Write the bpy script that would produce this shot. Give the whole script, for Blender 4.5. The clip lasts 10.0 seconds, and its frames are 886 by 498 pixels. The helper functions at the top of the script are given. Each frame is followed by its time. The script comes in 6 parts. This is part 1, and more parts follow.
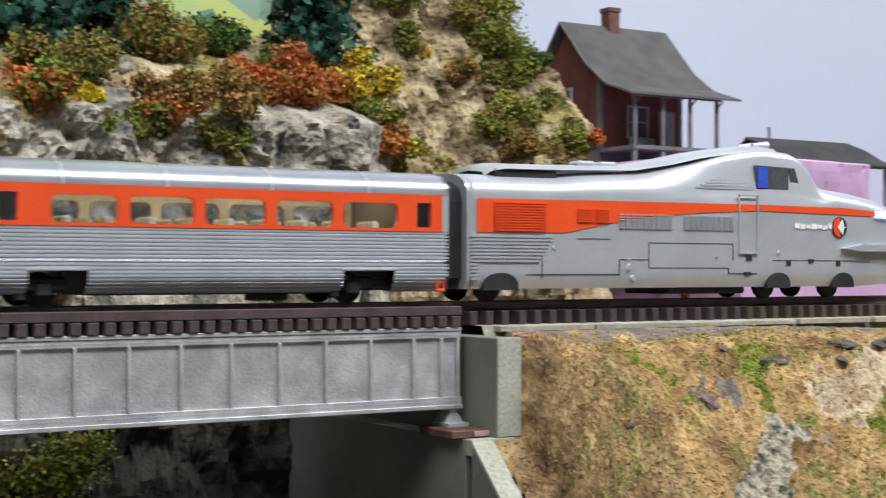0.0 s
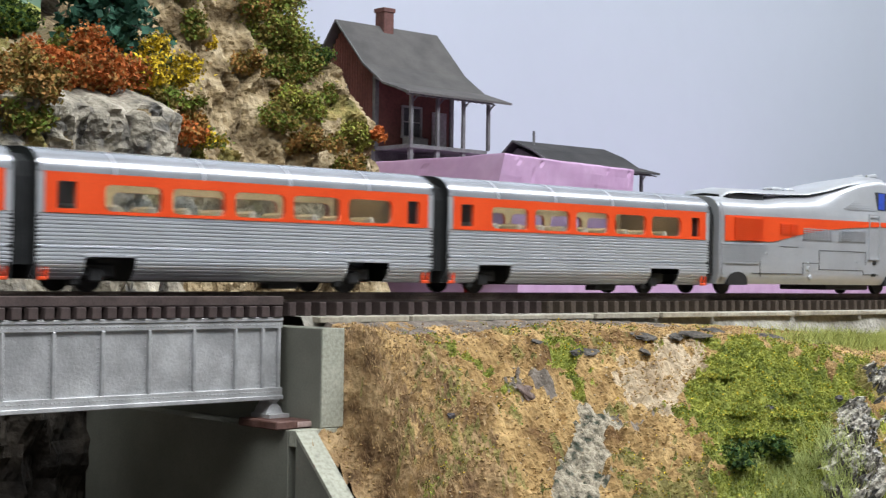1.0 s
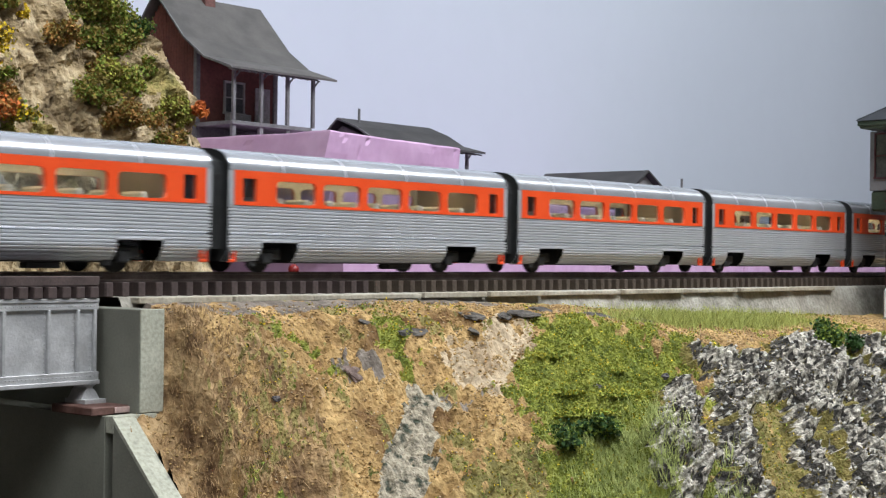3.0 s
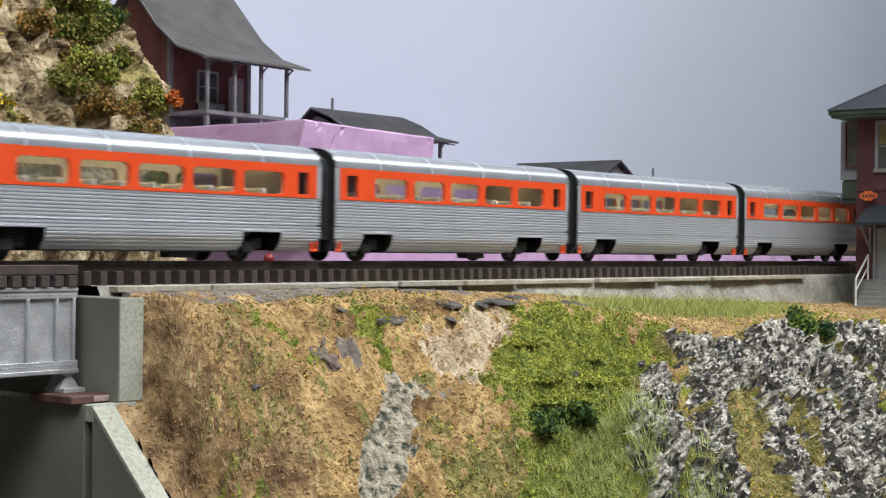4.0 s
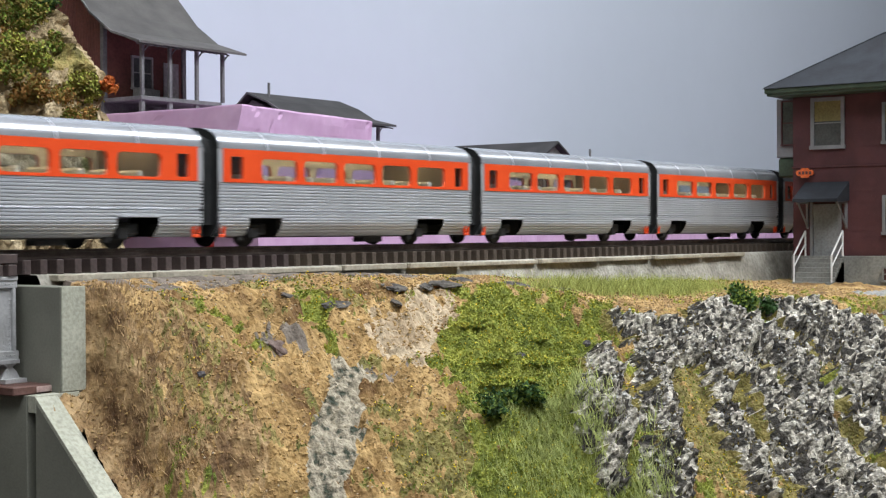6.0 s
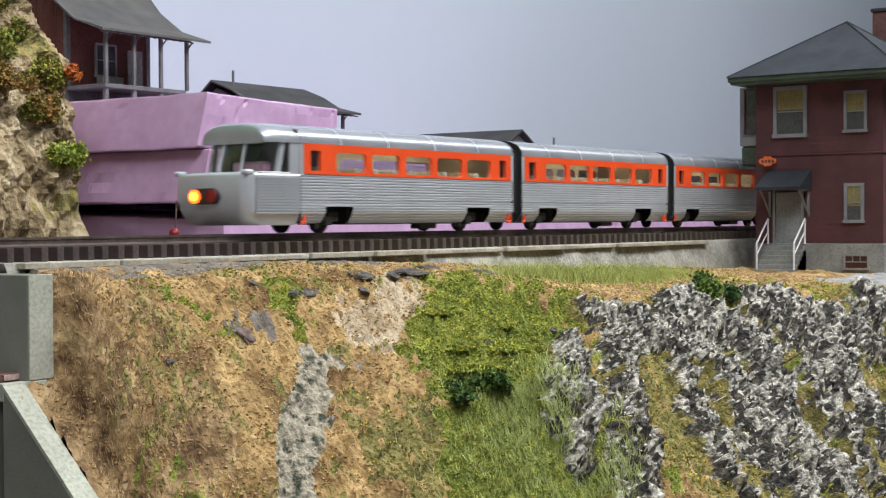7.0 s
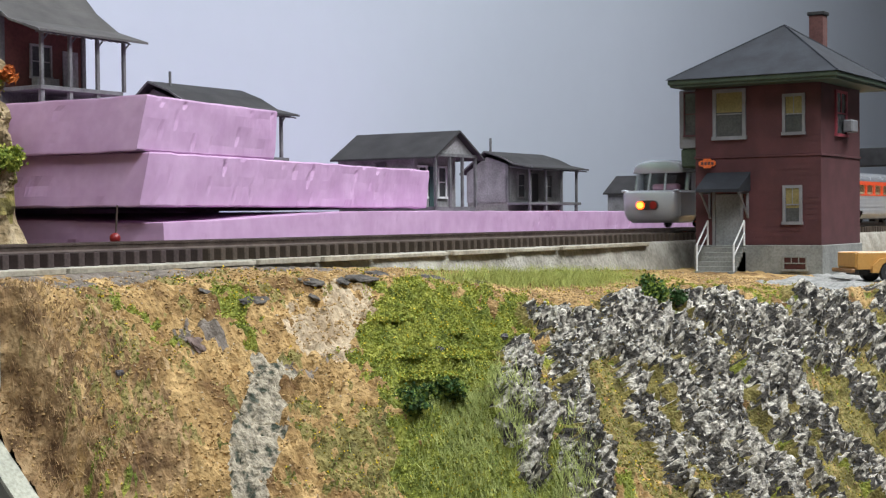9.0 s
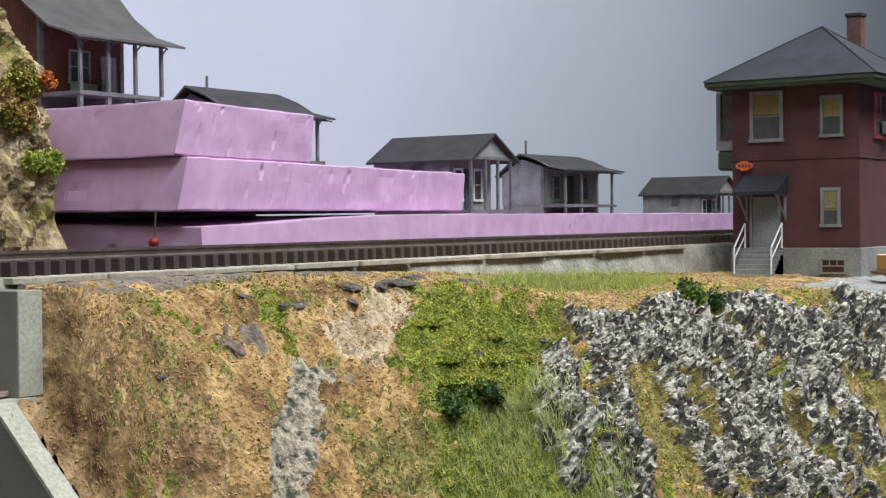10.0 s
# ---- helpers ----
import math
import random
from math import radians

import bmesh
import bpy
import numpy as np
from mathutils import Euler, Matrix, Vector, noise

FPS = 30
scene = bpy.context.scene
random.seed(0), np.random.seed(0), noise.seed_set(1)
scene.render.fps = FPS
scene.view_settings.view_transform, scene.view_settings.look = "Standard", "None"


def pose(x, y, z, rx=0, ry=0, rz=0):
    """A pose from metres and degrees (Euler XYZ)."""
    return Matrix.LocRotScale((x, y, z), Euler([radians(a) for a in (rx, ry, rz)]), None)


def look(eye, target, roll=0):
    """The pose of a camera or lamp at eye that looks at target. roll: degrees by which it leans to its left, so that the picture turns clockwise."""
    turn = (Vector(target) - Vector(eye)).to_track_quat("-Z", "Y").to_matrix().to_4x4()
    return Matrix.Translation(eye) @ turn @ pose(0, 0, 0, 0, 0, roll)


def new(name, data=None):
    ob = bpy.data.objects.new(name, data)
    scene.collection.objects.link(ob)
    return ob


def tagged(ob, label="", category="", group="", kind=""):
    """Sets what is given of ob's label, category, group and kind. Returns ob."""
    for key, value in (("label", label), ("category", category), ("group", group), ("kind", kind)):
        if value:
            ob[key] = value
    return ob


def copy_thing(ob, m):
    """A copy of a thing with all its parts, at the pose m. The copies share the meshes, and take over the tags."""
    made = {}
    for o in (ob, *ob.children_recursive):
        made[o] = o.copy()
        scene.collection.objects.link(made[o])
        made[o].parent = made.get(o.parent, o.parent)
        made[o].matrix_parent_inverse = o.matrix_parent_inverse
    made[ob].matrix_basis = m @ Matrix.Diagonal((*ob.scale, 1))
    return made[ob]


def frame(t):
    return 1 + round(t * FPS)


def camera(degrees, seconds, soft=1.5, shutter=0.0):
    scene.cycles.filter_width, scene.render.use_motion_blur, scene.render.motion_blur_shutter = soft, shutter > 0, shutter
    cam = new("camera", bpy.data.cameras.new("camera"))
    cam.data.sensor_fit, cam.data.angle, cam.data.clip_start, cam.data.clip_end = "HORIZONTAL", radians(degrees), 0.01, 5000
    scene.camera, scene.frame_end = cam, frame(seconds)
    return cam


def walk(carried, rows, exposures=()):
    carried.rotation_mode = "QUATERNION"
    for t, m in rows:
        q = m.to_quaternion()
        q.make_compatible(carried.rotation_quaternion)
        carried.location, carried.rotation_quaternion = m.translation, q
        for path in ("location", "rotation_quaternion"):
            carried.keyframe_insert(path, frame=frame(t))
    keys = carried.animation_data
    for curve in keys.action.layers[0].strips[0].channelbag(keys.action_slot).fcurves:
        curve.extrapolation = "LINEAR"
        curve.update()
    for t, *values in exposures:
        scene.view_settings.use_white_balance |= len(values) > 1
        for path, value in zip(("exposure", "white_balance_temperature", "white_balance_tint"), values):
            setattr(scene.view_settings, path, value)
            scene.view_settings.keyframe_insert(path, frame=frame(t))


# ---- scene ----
from functools import lru_cache

cam = camera(33.26, 10.0, soft=1.25, shutter=0.3)
PATH = [
    (0, (-0.2411, -0.3827, 0.0096), (0.0242, 0.0411, 0.0167), 0.02),
    (0.5, (-0.2592, -0.3717, 0.0059), (0.0583, 0.0145, 0.0143), 0.32),
    (1, (-0.2648, -0.3650, 0.0056), (0.0752, 0.0015, 0.0147), 0.74),
    (1.5, (-0.2618, -0.3568, 0.0084), (0.0903, -0.0020, 0.0177), 0.87),
    (2, (-0.2582, -0.3550, 0.0069), (0.1005, -0.0066, 0.0139), 0.87),
    (2.5, (-0.2567, -0.3566, 0.0057), (0.1157, -0.0230, 0.0109), 0.71),
    (4, (-0.2609, -0.3557, 0.0047), (0.1270, -0.0403, 0.0046), 0.60),
    (4.5, (-0.2606, -0.3518, 0.0045), (0.1310, -0.0409, 0.0031), 0.41),
    (5, (-0.2604, -0.3500, 0.0054), (0.1325, -0.0409, 0.0031), 0.18),
    (5.5, (-0.2606, -0.3525, 0.0044), (0.1367, -0.0490, 0.0010), -0.17),
    (7, (-0.2631, -0.3519, 0.0039), (0.1456, -0.0639, -0.0054), -0.39),
    (7.5, (-0.2644, -0.3516, 0.0042), (0.1499, -0.0718, -0.0062), -0.38),
    (8, (-0.2641, -0.3501, 0.0046), (0.1555, -0.0784, -0.0074), -0.34),
    (8.5, (-0.2646, -0.3481, 0.0061), (0.1583, -0.0816, -0.0053), -0.38),
    (9, (-0.2648, -0.3446, 0.0066), (0.1573, -0.0767, -0.0037), -0.54),
    (9.5, (-0.2657, -0.3436, 0.0074), (0.1533, -0.0708, -0.0026), -0.60),
    (10, (-0.2661, -0.3439, 0.0076), (0.1497, -0.0665, -0.0021), -0.68),
]
walk(cam, [(t, look(eye, target, roll)) for t, eye, target, roll in PATH])

# ---- light: two ceiling lamps of the layout room, and an added eastern fill ----
world = bpy.data.worlds.new("room_air")
scene.world = world
world.use_nodes = True
world.node_tree.nodes["Background"].inputs[0].default_value = (0.80, 0.86, 1.0, 1)
world.node_tree.nodes["Background"].inputs[1].default_value = 0.30


def area_lamp(eye, target, sx, sy, power, colour):
    d = bpy.data.lights.new("area_lamp", "AREA")
    d.shape, d.size, d.size_y, d.energy, d.color = "RECTANGLE", sx, sy, power, colour
    ob = new("area_lamp", d)
    ob.matrix_world = look(eye, target)
    return ob


area_lamp((0.48, -0.66, 1.12), (0.28, 0.0, 0.0), 1.7, 0.35, 33.0, (0.93, 0.97, 1.0))
area_lamp((-0.75, -0.60, 1.10), (-0.05, 0.05, 0.0), 0.9, 0.35, 9.0, (0.93, 0.97, 1.0))


# added fill with no known fixture, brightens the east end of the backdrop
area_lamp((1.75, -0.30, 1.14), (1.55, 0.45, 0.1), 1.3, 0.35, 4.5, (0.93, 0.97, 1.0))


# ---- materials ----
def material(name, c1, c2, scale=200.0, rough=0.7, metal=0.0, bump=0.3, fine=900.0, c3=None, dist=0.001, spread=(0.35, 0.65), rand=0.0, grain=0.55):
    """Two colours mixed by noise, fine grain on top, bump from both."""
    m = bpy.data.materials.new(name)
    m.use_nodes = True
    nt = m.node_tree
    N, L = nt.nodes, nt.links
    b = N["Principled BSDF"]
    co = N.new("ShaderNodeTexCoord")
    n1, n2 = N.new("ShaderNodeTexNoise"), N.new("ShaderNodeTexNoise")
    n1.inputs["Scale"].default_value, n1.inputs["Detail"].default_value = scale, 6
    n2.inputs["Scale"].default_value, n2.inputs["Detail"].default_value = fine, 3
    L.new(co.outputs["Object"], n1.inputs["Vector"])
    L.new(co.outputs["Object"], n2.inputs["Vector"])
    r = N.new("ShaderNodeValToRGB")
    r.color_ramp.elements[0].position, r.color_ramp.elements[1].position = spread
    r.color_ramp.elements[0].color, r.color_ramp.elements[1].color = (*c1, 1), (*c2, 1)
    if c3:
        e = r.color_ramp.elements.new(sum(spread) / 2)
        e.color = (*c3, 1)
    L.new(n1.outputs["Fac"], r.inputs["Fac"])
    mx = N.new("ShaderNodeMix")
    mx.data_type, mx.blend_type = "RGBA", "MULTIPLY"
    mx.inputs["Factor"].default_value = grain
    g = N.new("ShaderNodeValToRGB")
    g.color_ramp.elements[0].position, g.color_ramp.elements[1].position = 0.3, 0.62
    g.color_ramp.elements[0].color, g.color_ramp.elements[1].color = (0.55, 0.55, 0.55, 1), (1.15, 1.15, 1.15, 1)
    L.new(n2.outputs["Fac"], g.inputs["Fac"])
    L.new(r.outputs["Color"], mx.inputs["A"])
    L.new(g.outputs["Color"], mx.inputs["B"])
    out = mx.outputs["Result"]
    if rand > 0:
        oi = N.new("ShaderNodeObjectInfo")
        ge = N.new("ShaderNodeNewGeometry")
        ad = N.new("ShaderNodeMath")
        ad.operation = "ADD"
        L.new(oi.outputs["Random"], ad.inputs[0])
        L.new(ge.outputs["Random Per Island"], ad.inputs[1])
        mr = N.new("ShaderNodeMapRange")
        mr.inputs["From Max"].default_value = 2.0
        mr.inputs["To Min"].default_value, mr.inputs["To Max"].default_value = 1 - rand, 1 + rand
        L.new(ad.outputs[0], mr.inputs["Value"])
        hs = N.new("ShaderNodeHueSaturation")
        L.new(mr.outputs["Result"], hs.inputs["Value"])
        L.new(out, hs.inputs["Color"])
        out = hs.outputs["Color"]
    L.new(out, b.inputs["Base Color"])
    b.inputs["Roughness"].default_value, b.inputs["Metallic"].default_value = rough, metal
    if bump > 0:
        bp = N.new("ShaderNodeBump")
        bp.inputs["Strength"].default_value, bp.inputs["Distance"].default_value = bump, dist
        ad2 = N.new("ShaderNodeMath")
        ad2.operation = "ADD"
        L.new(n1.outputs["Fac"], ad2.inputs[0])
        L.new(n2.outputs["Fac"], ad2.inputs[1])
        L.new(ad2.outputs[0], bp.inputs["Height"])
        L.new(bp.outputs["Normal"], b.inputs["Normal"])
    return m


def glow(name, colour, strength):
    m = bpy.data.materials.new(name)
    m.use_nodes = True
    b = m.node_tree.nodes["Principled BSDF"]
    b.inputs["Base Color"].default_value = (*colour, 1)
    b.inputs["Emission Color"].default_value = (*colour, 1)
    b.inputs["Emission Strength"].default_value = strength
    return m


def pane_glass(name, tint=(0.9, 0.93, 0.95), gloss=0.12):
    m = bpy.data.materials.new(name)
    m.use_nodes = True
    nt = m.node_tree
    N, L = nt.nodes, nt.links
    N.remove(N["Principled BSDF"])
    t, g, x = N.new("ShaderNodeBsdfTransparent"), N.new("ShaderNodeBsdfGlossy"), N.new("ShaderNodeMixShader")
    t.inputs[0].default_value = (*tint, 1)
    g.inputs["Roughness"].default_value = 0.08
    x.inputs[0].default_value = gloss
    L.new(t.outputs[0], x.inputs[1])
    L.new(g.outputs[0], x.inputs[2])
    L.new(x.outputs[0], N["Material Output"].inputs["Surface"])
    return m


SILVER = material("silver_paint", (0.54, 0.555, 0.59), (0.61, 0.625, 0.66), 60, 0.30, 0.46, 0.04, 2500, dist=0.0001, grain=0.2)
ROOF_SILVER = material("roof_silver", (0.42, 0.435, 0.47), (0.50, 0.515, 0.55), 60, 0.27, 0.58, 0.03, 2500, dist=0.0001, grain=0.2)
ORANGE = material("orange_paint", (0.78, 0.075, 0.016), (0.84, 0.09, 0.02), 80, 0.35, 0.0, 0.03, 2000, dist=0.0001, grain=0.2)
BLACK = material("black_plastic", (0.012, 0.012, 0.013), (0.03, 0.03, 0.032), 150, 0.55, 0, 0.1, 1500, dist=0.0002)
RUBBER = material("grey_bellows", (0.010, 0.011, 0.012), (0.020, 0.021, 0.023), 150, 0.9, 0, 0.1, 1500, dist=0.0002)
WHEEL = material("dark_wheel_metal", (0.015, 0.014, 0.014), (0.04, 0.038, 0.036), 300, 0.45, 0.4, 0.1, 1500, dist=0.0002)
CREAM = material("cream_seat_plastic", (0.62, 0.58, 0.50), (0.72, 0.68, 0.60), 150, 0.5, 0, 0.1, 1200, dist=0.0002)
INNER = material("tan_interior_plastic", (0.17, 0.13, 0.09), (0.25, 0.20, 0.145), 120, 0.6, 0, 0.1, 1200, dist=0.0002)
WARM = glow("warm_lamp_strip", (1.0, 0.76, 0.42), 15.0)
TAIL = glow("red_tail_light", (1.0, 0.10, 0.01), 5.0)
TAILC = glow("amber_lamp_core", (1.0, 0.40, 0.03), 6.0)
BOARD = glow("number_board_glow", (0.55, 0.72, 1.0), 1.5)
REDLENS = material("unlit_red_lens", (0.20, 0.01, 0.01), (0.28, 0.015, 0.012), 150, 0.15, 0, 0, 900)
GLASS = pane_glass("window_glass", gloss=0.14)
BLUE = material("blue_cab_lining", (0.02, 0.06, 0.45), (0.03, 0.09, 0.55), 150, 0.6, 0, 0.05, 900)
WHITE = material("white_paint", (0.74, 0.75, 0.76), (0.82, 0.82, 0.82), 200, 0.5, 0, 0.05, 1500, dist=0.0001, grain=0.2)
GIRDER = material("galvanised_girder", (0.44, 0.44, 0.45), (0.66, 0.66, 0.67), 110, 0.40, 0.45, 0.6, 1300, dist=0.0003, c3=(0.54, 0.54, 0.55), grain=0.2)
TIE = material("dark_brown_tie", (0.045, 0.029, 0.027), (0.082, 0.056, 0.052), 120, 0.75, 0, 0.3, 1500, dist=0.0003, rand=0.2)
TIE2 = material("weathered_brown_tie", (0.060, 0.042, 0.030), (0.105, 0.078, 0.055), 120, 0.8, 0, 0.3, 1500, dist=0.0003, rand=0.2)
RAIL = material("rail_steel", (0.10, 0.074, 0.064), (0.17, 0.13, 0.112), 200, 0.42, 0.5, 0.1, 1500, dist=0.0002)
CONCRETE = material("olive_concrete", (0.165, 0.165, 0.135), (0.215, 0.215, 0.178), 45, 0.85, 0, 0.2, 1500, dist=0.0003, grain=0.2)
# paler than the walls, for the abutment's front edges and coping
CONCRETE_EDGE = material("pale_concrete_edge", (0.36, 0.36, 0.29), (0.44, 0.44, 0.36), 90, 0.85, 0, 0.4, 900, dist=0.0004)
BEARING = material("red_brown_bearing_plate", (0.10, 0.045, 0.035), (0.17, 0.09, 0.075), 150, 0.6, 0, 0.3, 900, dist=0.0003)
PLASTER = material("grey_plaster_roadbed", (0.24, 0.225, 0.19), (0.42, 0.40, 0.35), 80, 0.9, 0, 0.8, 500, dist=0.0010, c3=(0.33, 0.31, 0.265))
CORK = material("pale_cork_strip", (0.30, 0.27, 0.21), (0.46, 0.42, 0.34), 90, 0.9, 0, 0.5, 800, dist=0.0005)
FOAM = material("pink_foam_board", (0.62, 0.38, 0.60), (0.68, 0.43, 0.66), 30, 0.65, 0, 0.15, 400, dist=0.0005, grain=0.1)
FOAM_CUT = material("pink_foam_cut_face", (0.51, 0.31, 0.50), (0.59, 0.38, 0.58), 60, 0.7, 0, 0.12, 200, dist=0.0006, grain=0.10)
BRICK = material("maroon_brick", (0.070, 0.022, 0.025), (0.098, 0.032, 0.036), 90, 0.75, 0, 0.12, 1200, dist=0.0002, grain=0.2)
SHINGLE = material("dark_slate_roof", (0.013, 0.015, 0.021), (0.024, 0.028, 0.037), 90, 0.9, 0, 0.3, 900, dist=0.0003, grain=0.2)
GREEN_TRIM = material("dark_green_trim", (0.035, 0.055, 0.035), (0.055, 0.080, 0.050), 100, 0.6, 0, 0.1, 900)
GREY_TRIM = material("grey_window_trim", (0.17, 0.17, 0.185), (0.23, 0.23, 0.245), 100, 0.6, 0, 0.1, 900, grain=0.2)
STONE_BASE = material("grey_stone_base", (0.20, 0.20, 0.19), (0.27, 0.27, 0.25), 80, 0.85, 0, 0.2, 900, dist=0.0003)
GREY_DOOR = material("grey_door_paint", (0.17, 0.18, 0.19), (0.23, 0.24, 0.25), 80, 0.6, 0, 0.1, 900)
BLIND = material("yellow_window_blind", (0.19, 0.155, 0.055), (0.24, 0.195, 0.075), 150, 0.7, 0, 0.1, 900)
DARKGLASS = material("dark_window_pane", (0.055, 0.058, 0.062), (0.085, 0.088, 0.092), 100, 0.18, 0, 0, 900)
SIGN = material("orange_sign_paint", (0.70, 0.12, 0.02), (0.78, 0.17, 0.04), 150, 0.5, 0, 0.05, 900)
REDWOOD = material("red_clapboard", (0.085, 0.025, 0.021), (0.125, 0.040, 0.033), 70, 0.8, 0, 0.25, 700, dist=0.0003)
OLDWOOD = material("weathered_grey_wood", (0.09, 0.09, 0.095), (0.16, 0.16, 0.165), 90, 0.85, 0, 0.25, 800, dist=0.0003)
PALEWOOD = material("pale_grey_siding", (0.21, 0.205, 0.21), (0.31, 0.305, 0.31), 90, 0.85, 0, 0.25, 800, dist=0.0003)
TARROOF = material("grey_tar_paper_roof", (0.064, 0.060, 0.060), (0.098, 0.092, 0.090), 60, 0.85, 0, 0.25, 900, dist=0.0003, grain=0.2)
DARKROOF = material("charcoal_roof", (0.026, 0.025, 0.027), (0.044, 0.042, 0.044), 60, 0.85, 0, 0.25, 900, dist=0.0003, grain=0.2)
CHIMNEY = material("dull_red_chimney_brick", (0.105, 0.042, 0.038), (0.155, 0.07, 0.062), 150, 0.85, 0, 0.3, 900, dist=0.0003)
TRUCK = material("tan_truck_paint", (0.50, 0.26, 0.07), (0.56, 0.30, 0.09), 100, 0.35, 0, 0.03, 900, grain=0.2)
ROADMAT = material("grey_gravel_road", (0.22, 0.22, 0.21), (0.34, 0.335, 0.32), 120, 0.95, 0, 0.6, 900, dist=0.0006)
SOIL = material("tan_ochre_soil", (0.17, 0.092, 0.034), (0.54, 0.36, 0.155), 80, 0.95, 0, 1.0, 620, c3=(0.38, 0.240, 0.095), dist=0.0012)
DIRT = material("brown_fibrous_earth", (0.13, 0.072, 0.032), (0.48, 0.33, 0.17), 130, 0.95, 0, 1.0, 420, c3=(0.31, 0.195, 0.09), dist=0.0016)
TURF = material("green_ground_foam", (0.12, 0.15, 0.024), (0.34, 0.35, 0.065), 130, 0.95, 0, 1.0, 520, c3=(0.22, 0.25, 0.045), dist=0.0015)
OLIVE = material("olive_ground_foam", (0.13, 0.11, 0.035), (0.36, 0.28, 0.105), 150, 0.95, 0, 1.0, 650, c3=(0.26, 0.22, 0.07), dist=0.0015)
SAND = material("pale_sand", (0.40, 0.30, 0.19), (0.57, 0.46, 0.32), 90, 0.95, 0, 0.8, 700, dist=0.001)
GRAVEL = material("grey_brown_gravel", (0.12, 0.098, 0.082), (0.25, 0.21, 0.175), 120, 0.95, 0, 0.9, 700, dist=0.001)
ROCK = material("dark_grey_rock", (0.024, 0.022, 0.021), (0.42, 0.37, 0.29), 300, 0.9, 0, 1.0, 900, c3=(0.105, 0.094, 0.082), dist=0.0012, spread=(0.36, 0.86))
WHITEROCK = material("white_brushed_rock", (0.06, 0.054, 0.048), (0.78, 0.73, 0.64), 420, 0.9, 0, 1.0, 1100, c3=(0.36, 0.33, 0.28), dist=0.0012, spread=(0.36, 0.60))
# brown earth, darkened so its colour carries the shade of the ravine
SHADED_EARTH = material("shaded_ravine_earth", (0.018, 0.014, 0.011), (0.060, 0.048, 0.036), 60, 0.95, 0, 1.0, 300, dist=0.002)
PALEROCK = material("speckled_pale_rock", (0.055, 0.065, 0.045), (0.44, 0.385, 0.29), 330, 0.9, 0, 0.9, 900, c3=(0.30, 0.26, 0.195), dist=0.0012, spread=(0.38, 0.56))
CLIFF = material("tan_cliff_rock", (0.13, 0.088, 0.042), (0.56, 0.45, 0.29), 70, 0.9, 0, 1.0, 330, c3=(0.36, 0.27, 0.15), dist=0.003)
LEDGE = material("grey_ledge_rock", (0.085, 0.08, 0.075), (0.50, 0.45, 0.37), 75, 0.9, 0, 1.0, 260, c3=(0.32, 0.285, 0.225), dist=0.003)


def leafmat(name, a, b):
    return material(name, a, b, 260, 0.9, 0, 0.4, 1200, dist=0.0005, rand=0.26)


LEAF = {
    "green": leafmat("green_foam_leaves", (0.09, 0.14, 0.018), (0.22, 0.29, 0.040)),
    "bright": leafmat("bright_green_leaves", (0.23, 0.27, 0.034), (0.46, 0.47, 0.085)),
    "yellowgreen": leafmat("yellow_green_foam", (0.26, 0.24, 0.022), (0.46, 0.40, 0.04)),
    "dark": leafmat("dark_green_leaves", (0.02, 0.055, 0.012), (0.05, 0.12, 0.025)),
    "olive": leafmat("olive_brown_leaves", (0.13, 0.10, 0.02), (0.27, 0.20, 0.04)),
    "yellow": leafmat("yellow_leaves", (0.52, 0.36, 0.012), (0.76, 0.56, 0.03)),
    "orange": leafmat("rusty_orange_leaves", (0.42, 0.10, 0.02), (0.62, 0.19, 0.04)),
    "rust": leafmat("brown_rust_leaves", (0.25, 0.12, 0.03), (0.42, 0.22, 0.06)),
    "fir": leafmat("blue_green_fir_needles", (0.012, 0.055, 0.035), (0.03, 0.11, 0.065)),
}


# ---- helpers for building ----
def thing(name, label, category, m=None, group="", kind=""):
    ob = tagged(new(name), label, category, group, kind)
    if m is not None:
        ob.matrix_basis = m
    return ob


def mesh_ob(name, bm, material_, smooth=False):
    me = bpy.data.meshes.new(name)
    bm.to_mesh(me)
    bm.free()
    for q in material_ if isinstance(material_, (list, tuple)) else [material_]:
        me.materials.append(q)
    if smooth:
        me.shade_smooth()
    return new(name, me)


def part(name, bm, material_, parent, label="", smooth=False):
    ob = mesh_ob(name, bm, material_, smooth)
    ob.parent = parent
    if label:
        tagged(ob, label)
    return ob


def bx(x0, x1, y0, y1, z0, z1, bevel=0.0, bm=None):
    """A box between two corners, its edges rounded by bevel; added to bm if given."""
    own = bmesh.new()
    vs = [own.verts.new((x, y, z)) for x in (x0, x1) for y in (y0, y1) for z in (z0, z1)]
    for f in ((0, 1, 3, 2), (4, 6, 7, 5), (0, 4, 5, 1), (2, 3, 7, 6), (0, 2, 6, 4), (1, 5, 7, 3)):
        own.faces.new([vs[k] for k in f])
    if bevel > 0:
        bmesh.ops.bevel(own, geom=own.edges[:], offset=bevel, segments=1, affect="EDGES")
    bmesh.ops.recalc_face_normals(own, faces=own.faces[:])
    if bm is None:
        return own
    merge(bm, own)
    return bm


def merge(bm, own):
    at = {v: bm.verts.new(v.co) for v in own.verts}
    for f in own.faces:
        bm.faces.new([at[v] for v in f.verts])
    own.free()


